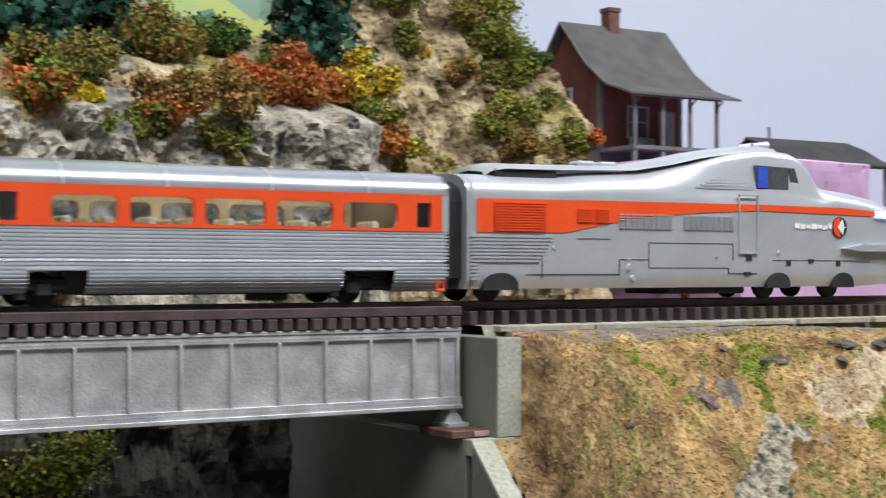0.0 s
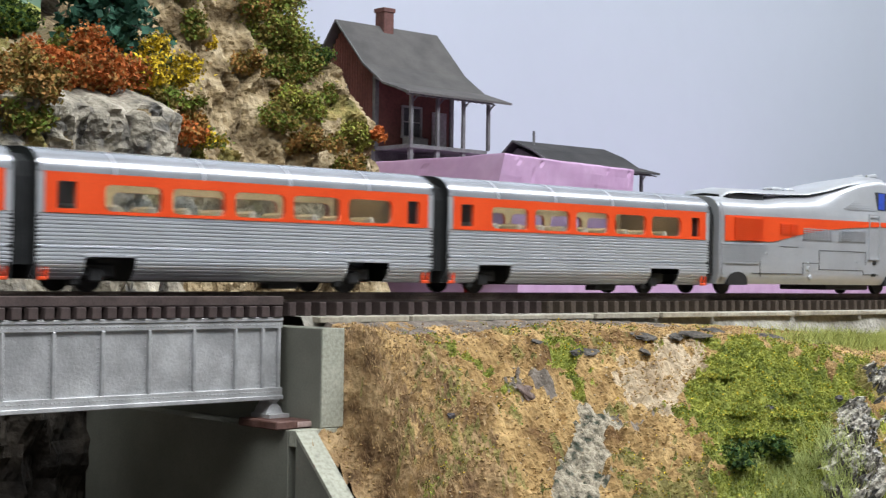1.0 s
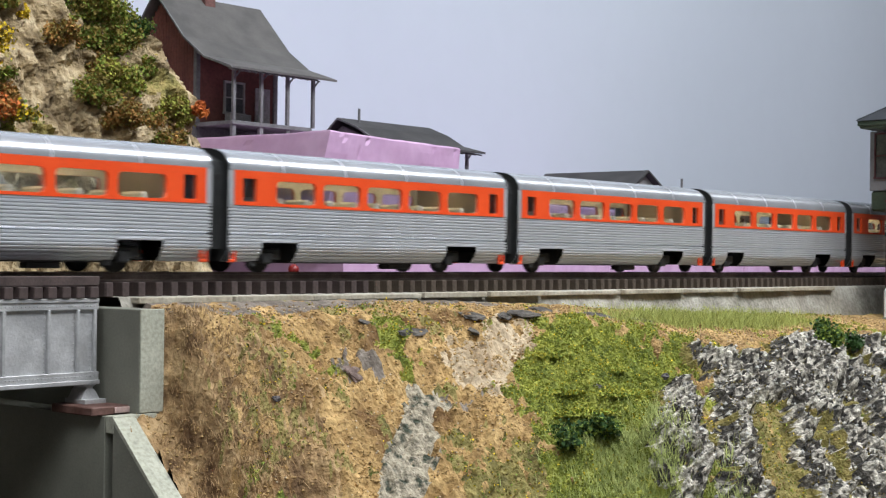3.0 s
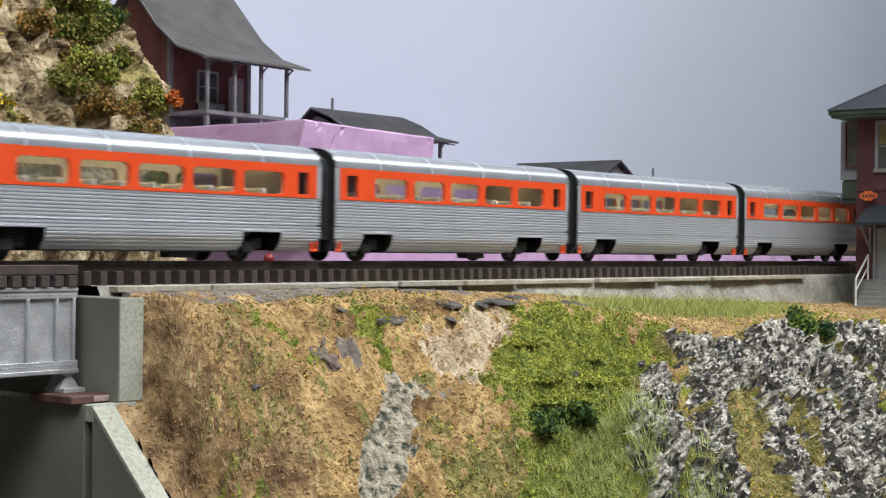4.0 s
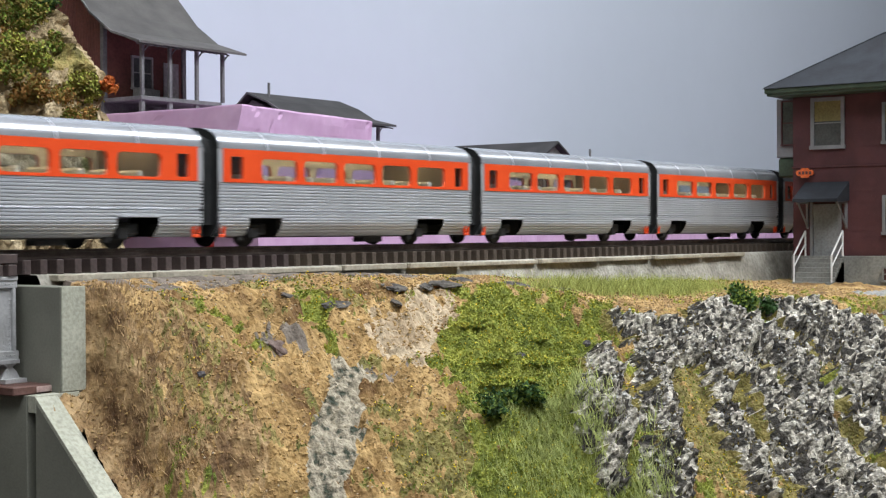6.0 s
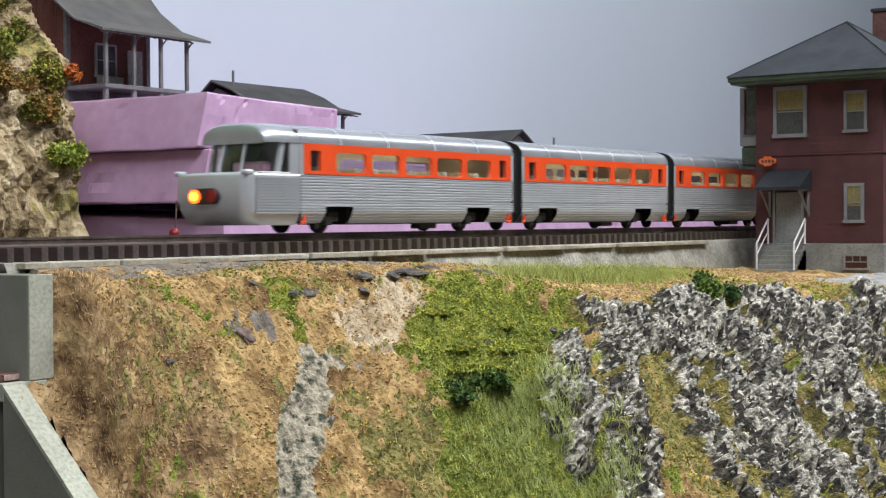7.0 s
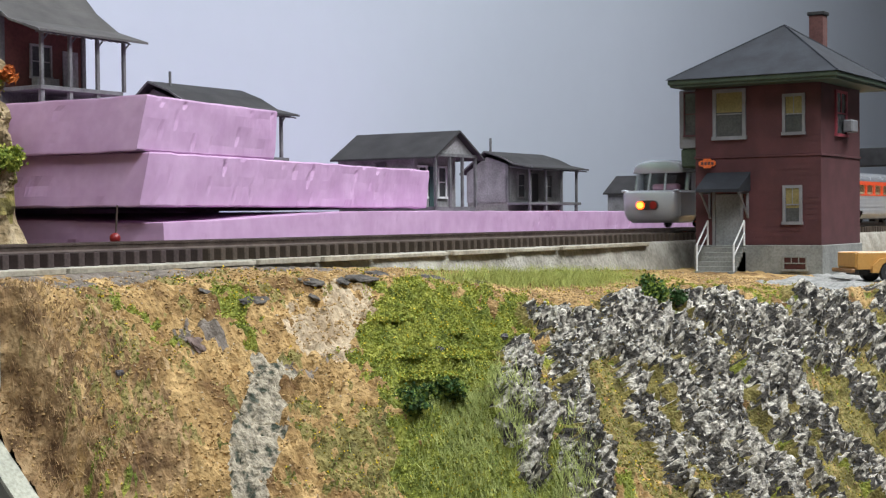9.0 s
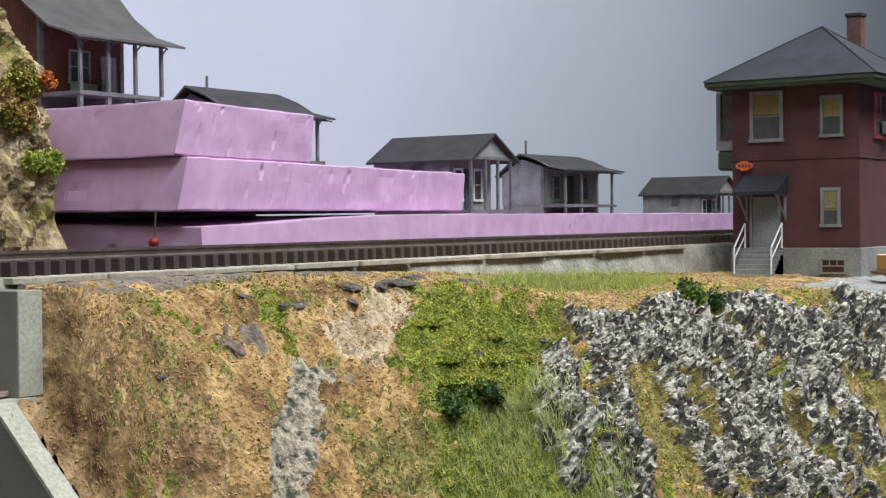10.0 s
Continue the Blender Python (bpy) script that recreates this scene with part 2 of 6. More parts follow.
def cyl(p, q, r, n=10, r2=None, bm=None):
    """A round bar from p to q, closed at both ends."""
    bm = bm or bmesh.new()
    p, q = Vector(p), Vector(q)
    turn = (q - p).to_track_quat("Z", "Y").to_matrix()
    rings = []
    for c, rr in ((p, r), (q, r if r2 is None else r2)):
        rings.append([bm.verts.new(c + turn @ Vector((rr * math.cos(a), rr * math.sin(a), 0))) for a in (2 * math.pi * k / n for k in range(n))])
    for k in range(n):
        bm.faces.new((rings[0][k], rings[0][(k + 1) % n], rings[1][(k + 1) % n], rings[1][k]))
    bm.faces.new(rings[0][::-1])
    bm.faces.new(rings[1])
    return bm


def prism(points, axis, a, b, bm=None):
    """A flat outline (pairs) pushed along an axis from a to b. axis x: pairs are y, z; y: x, z; z: x, y."""
    bm = bm or bmesh.new()

    def at(p, v):
        return {"x": (v, p[0], p[1]), "y": (p[0], v, p[1]), "z": (p[0], p[1], v)}[axis]

    lo, hi = [bm.verts.new(at(p, a)) for p in points], [bm.verts.new(at(p, b)) for p in points]
    n = len(points)
    fs = [bm.faces.new((lo[k], lo[(k + 1) % n], hi[(k + 1) % n], hi[k])) for k in range(n)]
    fs += [bm.faces.new(lo[::-1]), bm.faces.new(hi)]
    bmesh.ops.recalc_face_normals(bm, faces=fs)
    return bm


def strip(rows, bm=None):
    """A sheet through rows of points, equally many in each."""
    bm = bm or bmesh.new()
    vs = [[bm.verts.new(p) for p in row] for row in rows]
    for a, b in zip(vs, vs[1:]):
        for k in range(len(a) - 1):
            bm.faces.new((a[k], a[k + 1], b[k + 1], b[k]))
    return bm


def holed(x0, x1, z0, z1, holes, y, depth, bm=None):
    """A side panel in the plane y with rounded openings (x0, x1, z0, z1, r) that go in by depth."""
    bm = bm or bmesh.new()
    cuts = sorted(holes)
    edges = [x0] + [(a[1] + b[0]) / 2 for a, b in zip(cuts, cuts[1:])] + [x1]
    for (a, b, c, d, r), l, q in zip(cuts, edges, edges[1:]):
        inner, outer = [], []
        for cx, cz, sx, sz, ex, ez in ((b - r, d - r, 1, 1, q, z1), (a + r, d - r, -1, 1, l, z1), (a + r, c + r, -1, -1, l, z0), (b - r, c + r, 1, -1, q, z0)):
            ring = [(cx + sx * r, cz), (cx + sx * r * 0.71, cz + sz * r * 0.71), (cx, cz + sz * r)]
            out = [(ex, cz), (ex, ez), (cx, ez)]
            if sx * sz < 0:
                ring, out = ring[::-1], out[::-1]
            inner += ring
            outer += out
        vi = [bm.verts.new((x, y, z)) for x, z in inner]
        vo = [bm.verts.new((x, y, z)) for x, z in outer]
        vd = [bm.verts.new((x, y + depth, z)) for x, z in inner]
        for k in range(12):
            n = (k + 1) % 12
            bm.faces.new((vo[k], vo[n], vi[n], vi[k]))
            bm.faces.new((vi[k], vi[n], vd[n], vd[k]))
    bmesh.ops.remove_doubles(bm, verts=bm.verts[:], dist=1e-6)
    return bm

# ---- setting: benchwork, backdrop, room ----
def struct(name, bm, m, label, smooth=False):
    return tagged(mesh_ob(name, bm, m, smooth), label, name.split("_")[0], kind="structure")


BACKMAT = material("blue_grey_backdrop_paint", (0.455, 0.495, 0.570), (0.480, 0.522, 0.598), 2, 0.9, 0, 0.0, 40, grain=0.02)
ROOMMAT = material("pale_room_paint", (0.70, 0.70, 0.70), (0.74, 0.74, 0.74), 3, 0.9, 0, 0.0, 40, grain=0.05)
FLOORMAT = material("dark_grey_floor", (0.10, 0.10, 0.10), (0.14, 0.14, 0.14), 6, 0.8, 0, 0.1, 80)
BOARDMAT = material("dark_brown_benchwork", (0.05, 0.04, 0.03), (0.09, 0.07, 0.055), 30, 0.85, 0, 0.2, 300)
struct("floor", bx(-2.2, 4.2, -2.4, 0.6, -1.12, -1.10), FLOORMAT, "dark grey floor of the layout room")
struct("ceiling", bx(-2.2, 4.2, -2.4, 0.6, 1.30, 1.32), ROOMMAT, "pale painted ceiling of the layout room")
struct("wall_south", bx(-2.2, 4.2, -2.42, -2.40, -1.10, 1.30), ROOMMAT, "pale painted wall across the aisle")
struct("wall_west", bx(-2.22, -2.20, -2.4, 0.6, -1.10, 1.30), ROOMMAT, "pale painted side wall of the room")
struct("wall_east", bx(4.20, 4.22, -2.4, 0.6, -1.10, 1.30), ROOMMAT, "pale painted far wall of the room")
struct("backdrop", bx(-2.2, 4.2, 0.58, 0.60, -1.10, 1.30), BACKMAT, "plain pale blue-grey painted sky backdrop")
struct("ground_board", bx(0.0, 4.2, 0.026, 0.58, -0.030, -0.008), BOARDMAT, "dark plywood benchwork behind the track")
struct("ground_ravine", bx(-2.2, 4.2, -0.235, 0.58, -0.16, -0.13), BOARDMAT, "dark benchwork floor of the ravine")
struct("ground_frame", bx(-2.2, 4.2, -0.235, 0.58, -1.10, -0.162), BOARDMAT, "dark benchwork under the layout")

# ---- track ----
track = thing("track", "brown sectional model railway track on a low roadbed", "track", kind="structure")
for y in (-0.00865, 0.00865):
    part("rail", prism([(y - 0.0013, -0.0024), (y + 0.0013, -0.0024), (y + 0.0004, -0.0019), (y + 0.0004, -0.0007), (y + 0.00065, -0.0006), (y + 0.00065, 0.0), (y - 0.00065, 0.0), (y - 0.00065, -0.0006), (y - 0.0004, -0.0007), (y - 0.0004, -0.0019)], "x", -0.75, 2.6), RAIL, track)

# roadbed: plaster shoulder and thin cork strips
rows = []
x = 0.0
while x < 2.6:
    d = min(1.0, max(0.0, (x - 0.10) / 0.30))
    foot = -0.018 - 0.010 * d
    w = 0.0008 * noise.noise((x * 60, 0, 0))
    rows.append([(x, 0.024, -0.0075), (x, 0.0, -0.0068), (x, -0.0190, -0.0068), (x, -0.0200 + w, -0.0085), (x, -0.0225 + w, foot * 0.5 - 0.005), (x, -0.0245 + w, foot), (x, -0.026, -0.05)])
    x += 0.004
struct("roadbed", strip(rows), PLASTER, "rough grey plaster roadbed shoulder beside the track", True)
cork_rng = random.Random(4)
x = 0.004
cork = thing("cork_edge", "pale broken cork strips along the roadbed edge", "roadbed edge", kind="structure")
while x < 0.42:
    ln = cork_rng.uniform(0.03, 0.055)
    b = bx(x, x + ln - 0.0012, -0.0225 + cork_rng.uniform(-0.0008, 0.0008), -0.0175, -0.0086, -0.0066 - cork_rng.uniform(0, 0.0006), 0.0002)
    part("cork_strip", b, CORK, cork)
    x += ln

# ---- plate girder bridge ----
bridge = thing("girder_bridge", "silver plate girder railway bridge with riveted stiffeners", "bridge")
for s in (-1, 1):
    yf = s * 0.0245
    part("web", bx(-0.75, -0.0105, min(yf - s * 0.0011, yf - s * 0.0019), max(yf - s * 0.0011, yf - s * 0.0019), -0.0285, -0.0078), GIRDER, bridge)
    part("top_flange", bx(-0.75, -0.0105, min(yf, yf - s * 0.006), max(yf, yf - s * 0.006), -0.0078, -0.0068, 0.0001), GIRDER, bridge)
    part("bottom_flange", bx(-0.75, -0.0105, min(yf + s * 0.0006, yf - s * 0.006), max(yf + s * 0.0006, yf - s * 0.006), -0.0300, -0.0288, 0.00015), GIRDER, bridge)
    part("bottom_angle", bx(-0.75, -0.0105, min(yf, yf - s * 0.0011), max(yf, yf - s * 0.0011), -0.0288, -0.0266, 0.0001), GIRDER, bridge)
    part("top_angle", bx(-0.75, -0.0105, min(yf - s * 0.0003, yf - s * 0.0011), max(yf - s * 0.0003, yf - s * 0.0011), -0.0098, -0.0078, 0.0001), GIRDER, bridge)
sx = [-0.0117, -0.0172, -0.0264] + [-0.0401 - 0.01395 * k for k in range(50)]
stiff = bx(-0.00045, 0.00045, -0.0245, -0.0234, -0.0266, -0.0098, 0.0001)
stiff_me = part("stiffener", stiff, GIRDER, bridge)
stiff_me.location.x = sx[0]
rv = bmesh.new()
for k in range(14):
    for s in (-1, 1):
        z = -0.0260 + k * 0.00118
        c = Vector((s * 0.0009, -0.02342, z))
        vs = [rv.verts.new(c + Vector((0.00026 * math.cos(a), 0, 0.00026 * math.sin(a)))) for a in (k2 * math.pi / 3 for k2 in range(6))]
        t = rv.verts.new(c + Vector((0, -0.00028, 0)))
        for k2 in range(6):
            rv.faces.new((vs[k2], vs[(k2 + 1) % 6], t))
rivets = part("rivet_row", rv, GIRDER, bridge)
rivets.location.x = sx[0]
for x in sx[1:]:
    for src in (stiff_me, rivets):
        o = src.copy()
        scene.collection.objects.link(o)
        o.location.x = x
rv = bmesh.new()
x = -0.012
while x > -0.74:
    for z, yy in ((-0.0277, -0.0245), (-0.0088, -0.0242)):
        c = Vector((x, yy, z))
        vs = [rv.verts.new(c + Vector((0.00026 * math.cos(a), 0, 0.00026 * math.sin(a)))) for a in (k2 * math.pi / 2 for k2 in range(4))]
        t = rv.verts.new(c + Vector((0, -0.00028, 0)))
        for k2 in range(4):
            rv.faces.new((vs[k2], vs[(k2 + 1) % 4], t))
    x -= 0.0012
part("flange_rivets", rv, GIRDER, bridge)
part("deck_timber", bx(-0.75, -0.0100, -0.0238, -0.0196, -0.0034, -0.0008, 0.0002), TIE, bridge, "long brown guard timber along the deck edge")
part("deck_timber", bx(-0.75, -0.0100, 0.0196, 0.0238, -0.0034, -0.0008, 0.0002), TIE, bridge)
bt = part("deck_tie", bx(-0.0014, 0.0014, -0.0250, 0.0250, -0.0067, -0.0036, 0.0002), TIE, bridge, "dark brown bridge tie")
bt.location.x = -0.0125
for k in range(1, 165):
    o = bt.copy()
    scene.collection.objects.link(o)
    o.location.x = -0.0125 - k * 0.00445
# bearing shoe
bsh = bmesh.new()
prism([(-0.0158, -0.0340), (-0.0098, -0.0340), (-0.0112, -0.0318), (-0.0122, -0.0310), (-0.0108, -0.0300), (-0.0152, -0.0300), (-0.0138, -0.0310), (-0.0146, -0.0318)], "y", -0.0240, -0.0180, bsh)
part("bearing_shoe", bsh, GIRDER, bridge)

# ---- abutment ----
ab = thing("abutment", "olive grey concrete bridge abutment with flared wing wall", "abutment")
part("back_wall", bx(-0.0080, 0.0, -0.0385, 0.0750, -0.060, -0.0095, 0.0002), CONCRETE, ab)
part("wall_edge", bx(-0.0078, 0.0002, -0.0390, -0.0385, -0.0372, -0.0094, 0.00015), CONCRETE_EDGE, ab, "pale concrete front edge")
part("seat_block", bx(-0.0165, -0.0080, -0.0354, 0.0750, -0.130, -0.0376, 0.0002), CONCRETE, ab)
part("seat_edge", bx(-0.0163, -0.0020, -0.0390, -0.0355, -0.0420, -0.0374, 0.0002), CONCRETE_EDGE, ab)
wing = [(-0.0386, -0.0390), (-0.0386, -0.130), (-0.130, -0.130), (-0.130, -0.1285)]
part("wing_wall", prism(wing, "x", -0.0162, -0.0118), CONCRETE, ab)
part("wing_coping", prism([(-0.0386, -0.0374), (-0.0386, -0.0388), (-0.130, -0.1283), (-0.130, -0.1269)], "x", -0.0165, -0.0095), CONCRETE_EDGE, ab, "pale concrete coping")
bpl = thing("bearing_plate", "red-brown bearing plate with a chipped pale end", "bearing plate")
part("plate", bx(-0.0200, -0.0040, -0.0345, -0.0165, -0.0375, -0.0352, 0.0003), BEARING, bpl)
part("chipped_end", bx(-0.0128, -0.0040, -0.0349, -0.0346, -0.0371, -0.0355, 0.0001), material("chipped_pale_pink", (0.42, 0.28, 0.26), (0.60, 0.45, 0.42), 300, 0.7), bpl, "chipped pale pink end")
part("shim", bx(-0.0160, -0.0090, -0.0260, -0.0170, -0.0352, -0.0340, 0.0001), GIRDER, bpl)

# ---- pink foam terraces ----
def foam(name, pts, z0, z1, label, seed, slant=0.0, sag=0.0):
    """A foam board cut by hand: wavering faces, worn edges, a slanted west end, its first corner sagging."""
    corner = Vector(pts[0])
    rg = random.Random(seed)
    out = []
    n = len(pts)
    for k in range(n):
        a, b = Vector(pts[k]), Vector(pts[(k + 1) % n])
        m = max(2, int((b - a).length / 0.0025))
        out += [a.lerp(b, j / m) for j in range(m)]
    mid = sum(out, Vector((0, 0))) / len(out)
    bm = bmesh.new()
    lv = [0.0, 0.03, 0.2, 0.4, 0.6, 0.8, 0.9, 0.97, 1.0]
    rings = []
    for u in lv:
        z = z0 + (z1 - z0) * u
        ring = []
        for p in out:
            d = (p - mid).normalized()
            w = 0.0008 * noise.noise((p.x * 40, p.y * 40, u * 2 + seed)) + 0.00022 * noise.noise((p.x * 300, p.y * 300, u * 6 + seed))
            w -= 0.0007 if u in (0.0, 1.0) else 0
            w += 0.0022 * (u - 0.5)
            # gouges and pits that the knife left along the cut
            pit = noise.noise((p.x * 170 + p.y * 90, p.y * 60, u * 3.5 + seed * 2))
            w -= 0.0018 * max(0.0, pit - 0.42) / 0.3
            near = min(1.0, max(0.0, (corner.x + 0.012 - p.x) / 0.010))
            drop = sag * u * math.exp(-((p - corner).length / 0.13) ** 2)
            ring.append(bm.verts.new((p.x + d.x * w - slant * (1 - u) * near, p.y + d.y * w, z - drop + 0.0007 * noise.noise((p.x * 60, p.y * 60, seed)))))
        rings.append(ring)
    m = len(out)
    for a, b in zip(rings, rings[1:]):
        for k in range(m):
            bm.faces.new((a[k], a[(k + 1) % m], b[(k + 1) % m], b[k]))
    bm.faces.new(rings[0][::-1])
    bm.faces.new(rings[-1])
    bmesh.ops.recalc_face_normals(bm, faces=bm.faces[:])
    ob = tagged(mesh_ob(name, bm, FOAM_CUT), label, "foam board", "stacked foam boards")
    return ob


foam("foam_board", [(0.2480, 0.134), (0.57, 0.180), (1.15, 0.262), (2.1, 0.38), (2.1, 0.42), (1.12, 0.300), (1.05, 0.56), (0.2, 0.56), (0.233, 0.30)], -0.008, 0.0115, "long low pink foam board with pitted front edge", 3, 0.001, 0.0055)
foam("foam_board", [(0.2405, 0.136), (0.570, 0.197), (0.583, 0.56), (0.22, 0.56), (0.2375, 0.26)], 0.0136, 0.0388, "thick pink foam board stacked as terrace", 5, 0.0065)
foam("foam_board", [(0.2390, 0.136), (0.361, 0.158), (0.373, 0.56), (0.22, 0.56), (0.2360, 0.26)], 0.0389, 0.0648, "topmost pink foam board with hand-cut face", 8, 0.0060)
shim = tagged(mesh_ob("foam_shim", bx(0.30, 0.42, 0.25, 0.40, 0.0110, 0.0140), FOAM), "thin pink foam shim between two boards", "foam board")
pin = thing("map_pin", "red-headed pin stuck upright by the foam board", "pin")
part("shank", cyl((0.1905, 0.109, -0.0085), (0.1915, 0.108, 0.0135), 0.0004, 6), RAIL, pin)
hb = bmesh.new()
bmesh.ops.create_uvsphere(hb, u_segments=12, v_segments=8, radius=0.0024, matrix=pose(0.1907, 0.1088, -0.0005))
part("head", hb, material("dark_red_pin_head", (0.20, 0.01, 0.012), (0.26, 0.015, 0.015), 100, 0.4, 0, 0), pin, "dark red ball head", True)
part("foot", cyl((0.1905, 0.109, -0.0081), (0.1905, 0.109, -0.0071), 0.0009, 8), RAIL, pin)

# ---- the train ----
P = 0.144
LB = 0.133
X0, X1 = -LB / 2, LB / 2


def frac(s):
    return X0 + LB * s


def side_profile(z_from):
    """Half cross-section of a car side, fluted below the window band: pairs y, z from the skirt up to the band."""
    pts = []
    z = z_from
    n = int((0.0208 - z_from) / 0.00098)
    step = (0.0208 - z_from) / n
    for k in range(n):
        za = z_from + k * step
        for u, r in ((0.0, 0.0), (0.25, 0.00032), (0.7, 0.00032), (0.95, 0.0)):
            zz = za + u * step
            tuck = 0.0030 * max(0.0, (0.0085 - zz) / 0.005) ** 1.8
            dark = 0.0005 if abs(zz - 0.0118) < 0.0004 else 0.0
            pts.append((0.0161 + r - tuck - dark, zz))
    pts.append((0.0163, 0.0208))
    return pts


def roof_profile():
    return [(0.0166 * math.cos(a) ** 0.62, 0.0312 + 0.0072 * math.sin(a) ** 0.9) for a in (math.pi / 2 * k / 12 for k in range(12))] + [(0.0, 0.0384)]


def fluted(xa, xb, z_from, s, bm=None):
    pr = side_profile(z_from)
    return strip([[(x, s * y, z) for y, z in pr] for x in (xa, xb)], bm)


def wheelset(x, parent):
    w = part("wheel", cyl((x, -0.0098, 0.0046), (x, -0.0080, 0.0046), 0.0046, 18), WHEEL, parent, "dark metal flanged wheel")
    o = part("wheel", cyl((x, 0.0080, 0.0046), (x, 0.0098, 0.0046), 0.0046, 18), WHEEL, parent)
    part("axle", cyl((x, -0.0085, 0.0046), (x, 0.0085, 0.0046), 0.0009, 8), WHEEL, parent)
    f = bx(x - 0.0075, x + 0.0065, -0.0132, -0.0112, 0.0040, 0.0078, 0.0006)
    bx(x - 0.002, x + 0.0022, -0.0140, -0.0110, 0.0028, 0.0066, 0.0005, f)
    bx(x - 0.0072, x - 0.0045, -0.0136, -0.0110, 0.0018, 0.0045, 0.0004, f)
    part("axle_box", f, BLACK, parent)
    f = bx(x - 0.0075, x + 0.0065, 0.0112, 0.0132, 0.0040, 0.0078, 0.0006)
    part("axle_box", f, BLACK, parent)


WIN = [(frac(0.198 + 0.156 * k) - 0.0088, frac(0.198 + 0.156 * k) + 0.0088, 0.0216, 0.0287, 0.0017) for k in range(5)]
DOORWIN = [(frac(0.027), frac(0.069), 0.0219, 0.0290, 0.0003), (frac(0.935), frac(0.972), 0.0219, 0.0290, 0.0003)]
CUTS = [(frac(0.09), frac(0.205)), (frac(0.757), frac(0.88))]


def coach_shell(ob, tail=False):
    xe0, xe1 = -0.0687, 0.0687
    for s in (-1, 1):
        part("window_band", holed(X0, X1, 0.0207, 0.0314, DOORWIN + WIN, s * 0.0166, -s * 0.0010), ORANGE, ob, "glossy orange window band")
        part("inner_lining", holed(X0, X1, 0.0190, 0.0325, DOORWIN + WIN, s * 0.0151, 0.0), CREAM, ob, "cream inner lining")
        bm = bmesh.new()
        xs = [xe0, CUTS[0][0], CUTS[0][1], CUTS[1][0], CUTS[1][1], xe1]
        for k, (a, b) in enumerate(zip(xs, xs[1:])):
            fluted(a, b, 0.0034 if k % 2 == 0 else 0.0096, s, bm)
        part("fluted_side", bm, SILVER, ob, "fluted silver lower side")
        for a, b in ((xe0, X0), (X1, xe1)):
            part("corner_post", strip([[(x, s * 0.0165, 0.0207), (x, s * 0.0165, 0.0313)] for x in (a, b)]), SILVER, ob)
        for a, b, c, d, r in WIN + DOORWIN:
            part("window_pane", bx(a - 0.0004, b + 0.0004, min(s * 0.0157, s * 0.0154), max(s * 0.0157, s * 0.0154), c - 0.0004, d + 0.0004), GLASS, ob).visible_shadow = False
        for (a, b) in CUTS:
            rim = bmesh.new()
            bx(a - 0.0006, b + 0.0006, min(s * 0.0150, s * 0.0166), max(s * 0.0150, s * 0.0166), 0.0094, 0.0101, 0.0001, rim)
            part("wheel_arch", rim, SILVER, ob)
    rp = roof_profile()
    full = [(-y, z) for y, z in rp] + [(y, z) for y, z in rp[::-1][1:]]
    part("roof", strip([[(x, y, z) for y, z in full] for x in (xe0, xe1)]), ROOF_SILVER, ob, "smooth silver roof", True)
    for x in (-0.046, -0.018, 0.012, 0.042):
        part("roof_seam", strip([[(x + d, y * 1.004, z + 0.00008) for y, z in full] for d in (-0.0003, 0.0003)]), SILVER, ob, "", True)
    part("roof_ridge", bx(xe0, xe1, 0.0015, 0.0035, 0.0378, 0.0388, 0.0001), BLACK, ob, "thin dark roof ridge strip")
    out = [(-0.0160, 0.0035)] + [(-0.0163, 0.009), (-0.0164, 0.031)] + [(y, z) for y, z in full[1:-1]] + [(0.0164, 0.031), (0.0163, 0.009), (0.0160, 0.0035)]
    for x, inward in ((xe0, 1), (xe1, -1)):
        part("end_wall", prism(out, "x", x + inward * 0.0002, x + inward * 0.0010), RUBBER, ob)
    part("floor_pan", bx(xe0 + 0.001, xe1 - 0.001, -0.0150, 0.0150, 0.0098, 0.0112), BLACK, ob)
    part("underframe", bx(CUTS[0][1] + 0.002, CUTS[1][0] - 0.002, -0.0125, 0.0125, 0.0030, 0.0097, 0.0005), BLACK, ob)
    part("equipment_box", bx(0.008, 0.019, -0.0120, -0.0070, 0.0012, 0.0030, 0.0003), BLACK, ob)
    part("interior_floor", bx(xe0 + 0.0012, xe1 - 0.0012, -0.0148, 0.0148, 0.0113, 0.0190), INNER, ob, "tan plastic interior")
    for k in range(11):
        xs_ = -0.056 + k * 0.0112
        for s in (-1, 1):
            st = bx(xs_, xs_ + 0.0024, s * 0.0085 - 0.0052, s * 0.0085 + 0.0052, 0.0190, 0.0236, 0.0007)
            bx(xs_ + 0.0024, xs_ + 0.0075, s * 0.0085 - 0.0050, s * 0.0085 + 0.0050, 0.0190, 0.0210, 0.0005, st)
            part("seat", st, CREAM, ob, "cream moulded seat")
    for x in (frac(0.105), frac(0.905)):
        part("partition", bx(x - 0.0005, x + 0.0005, -0.0148, 0.0148, 0.0190, 0.0345), INNER, ob)
    part("lamp_strip", bx(-0.054, 0.054, -0.0006, 0.0006, 0.0318, 0.0326), WARM, ob, "warm glowing light strip under the roof")
    for x in (CUTS[0][0] + 0.0046, CUTS[1][0] + 0.0046):
        wheelset(x, ob)
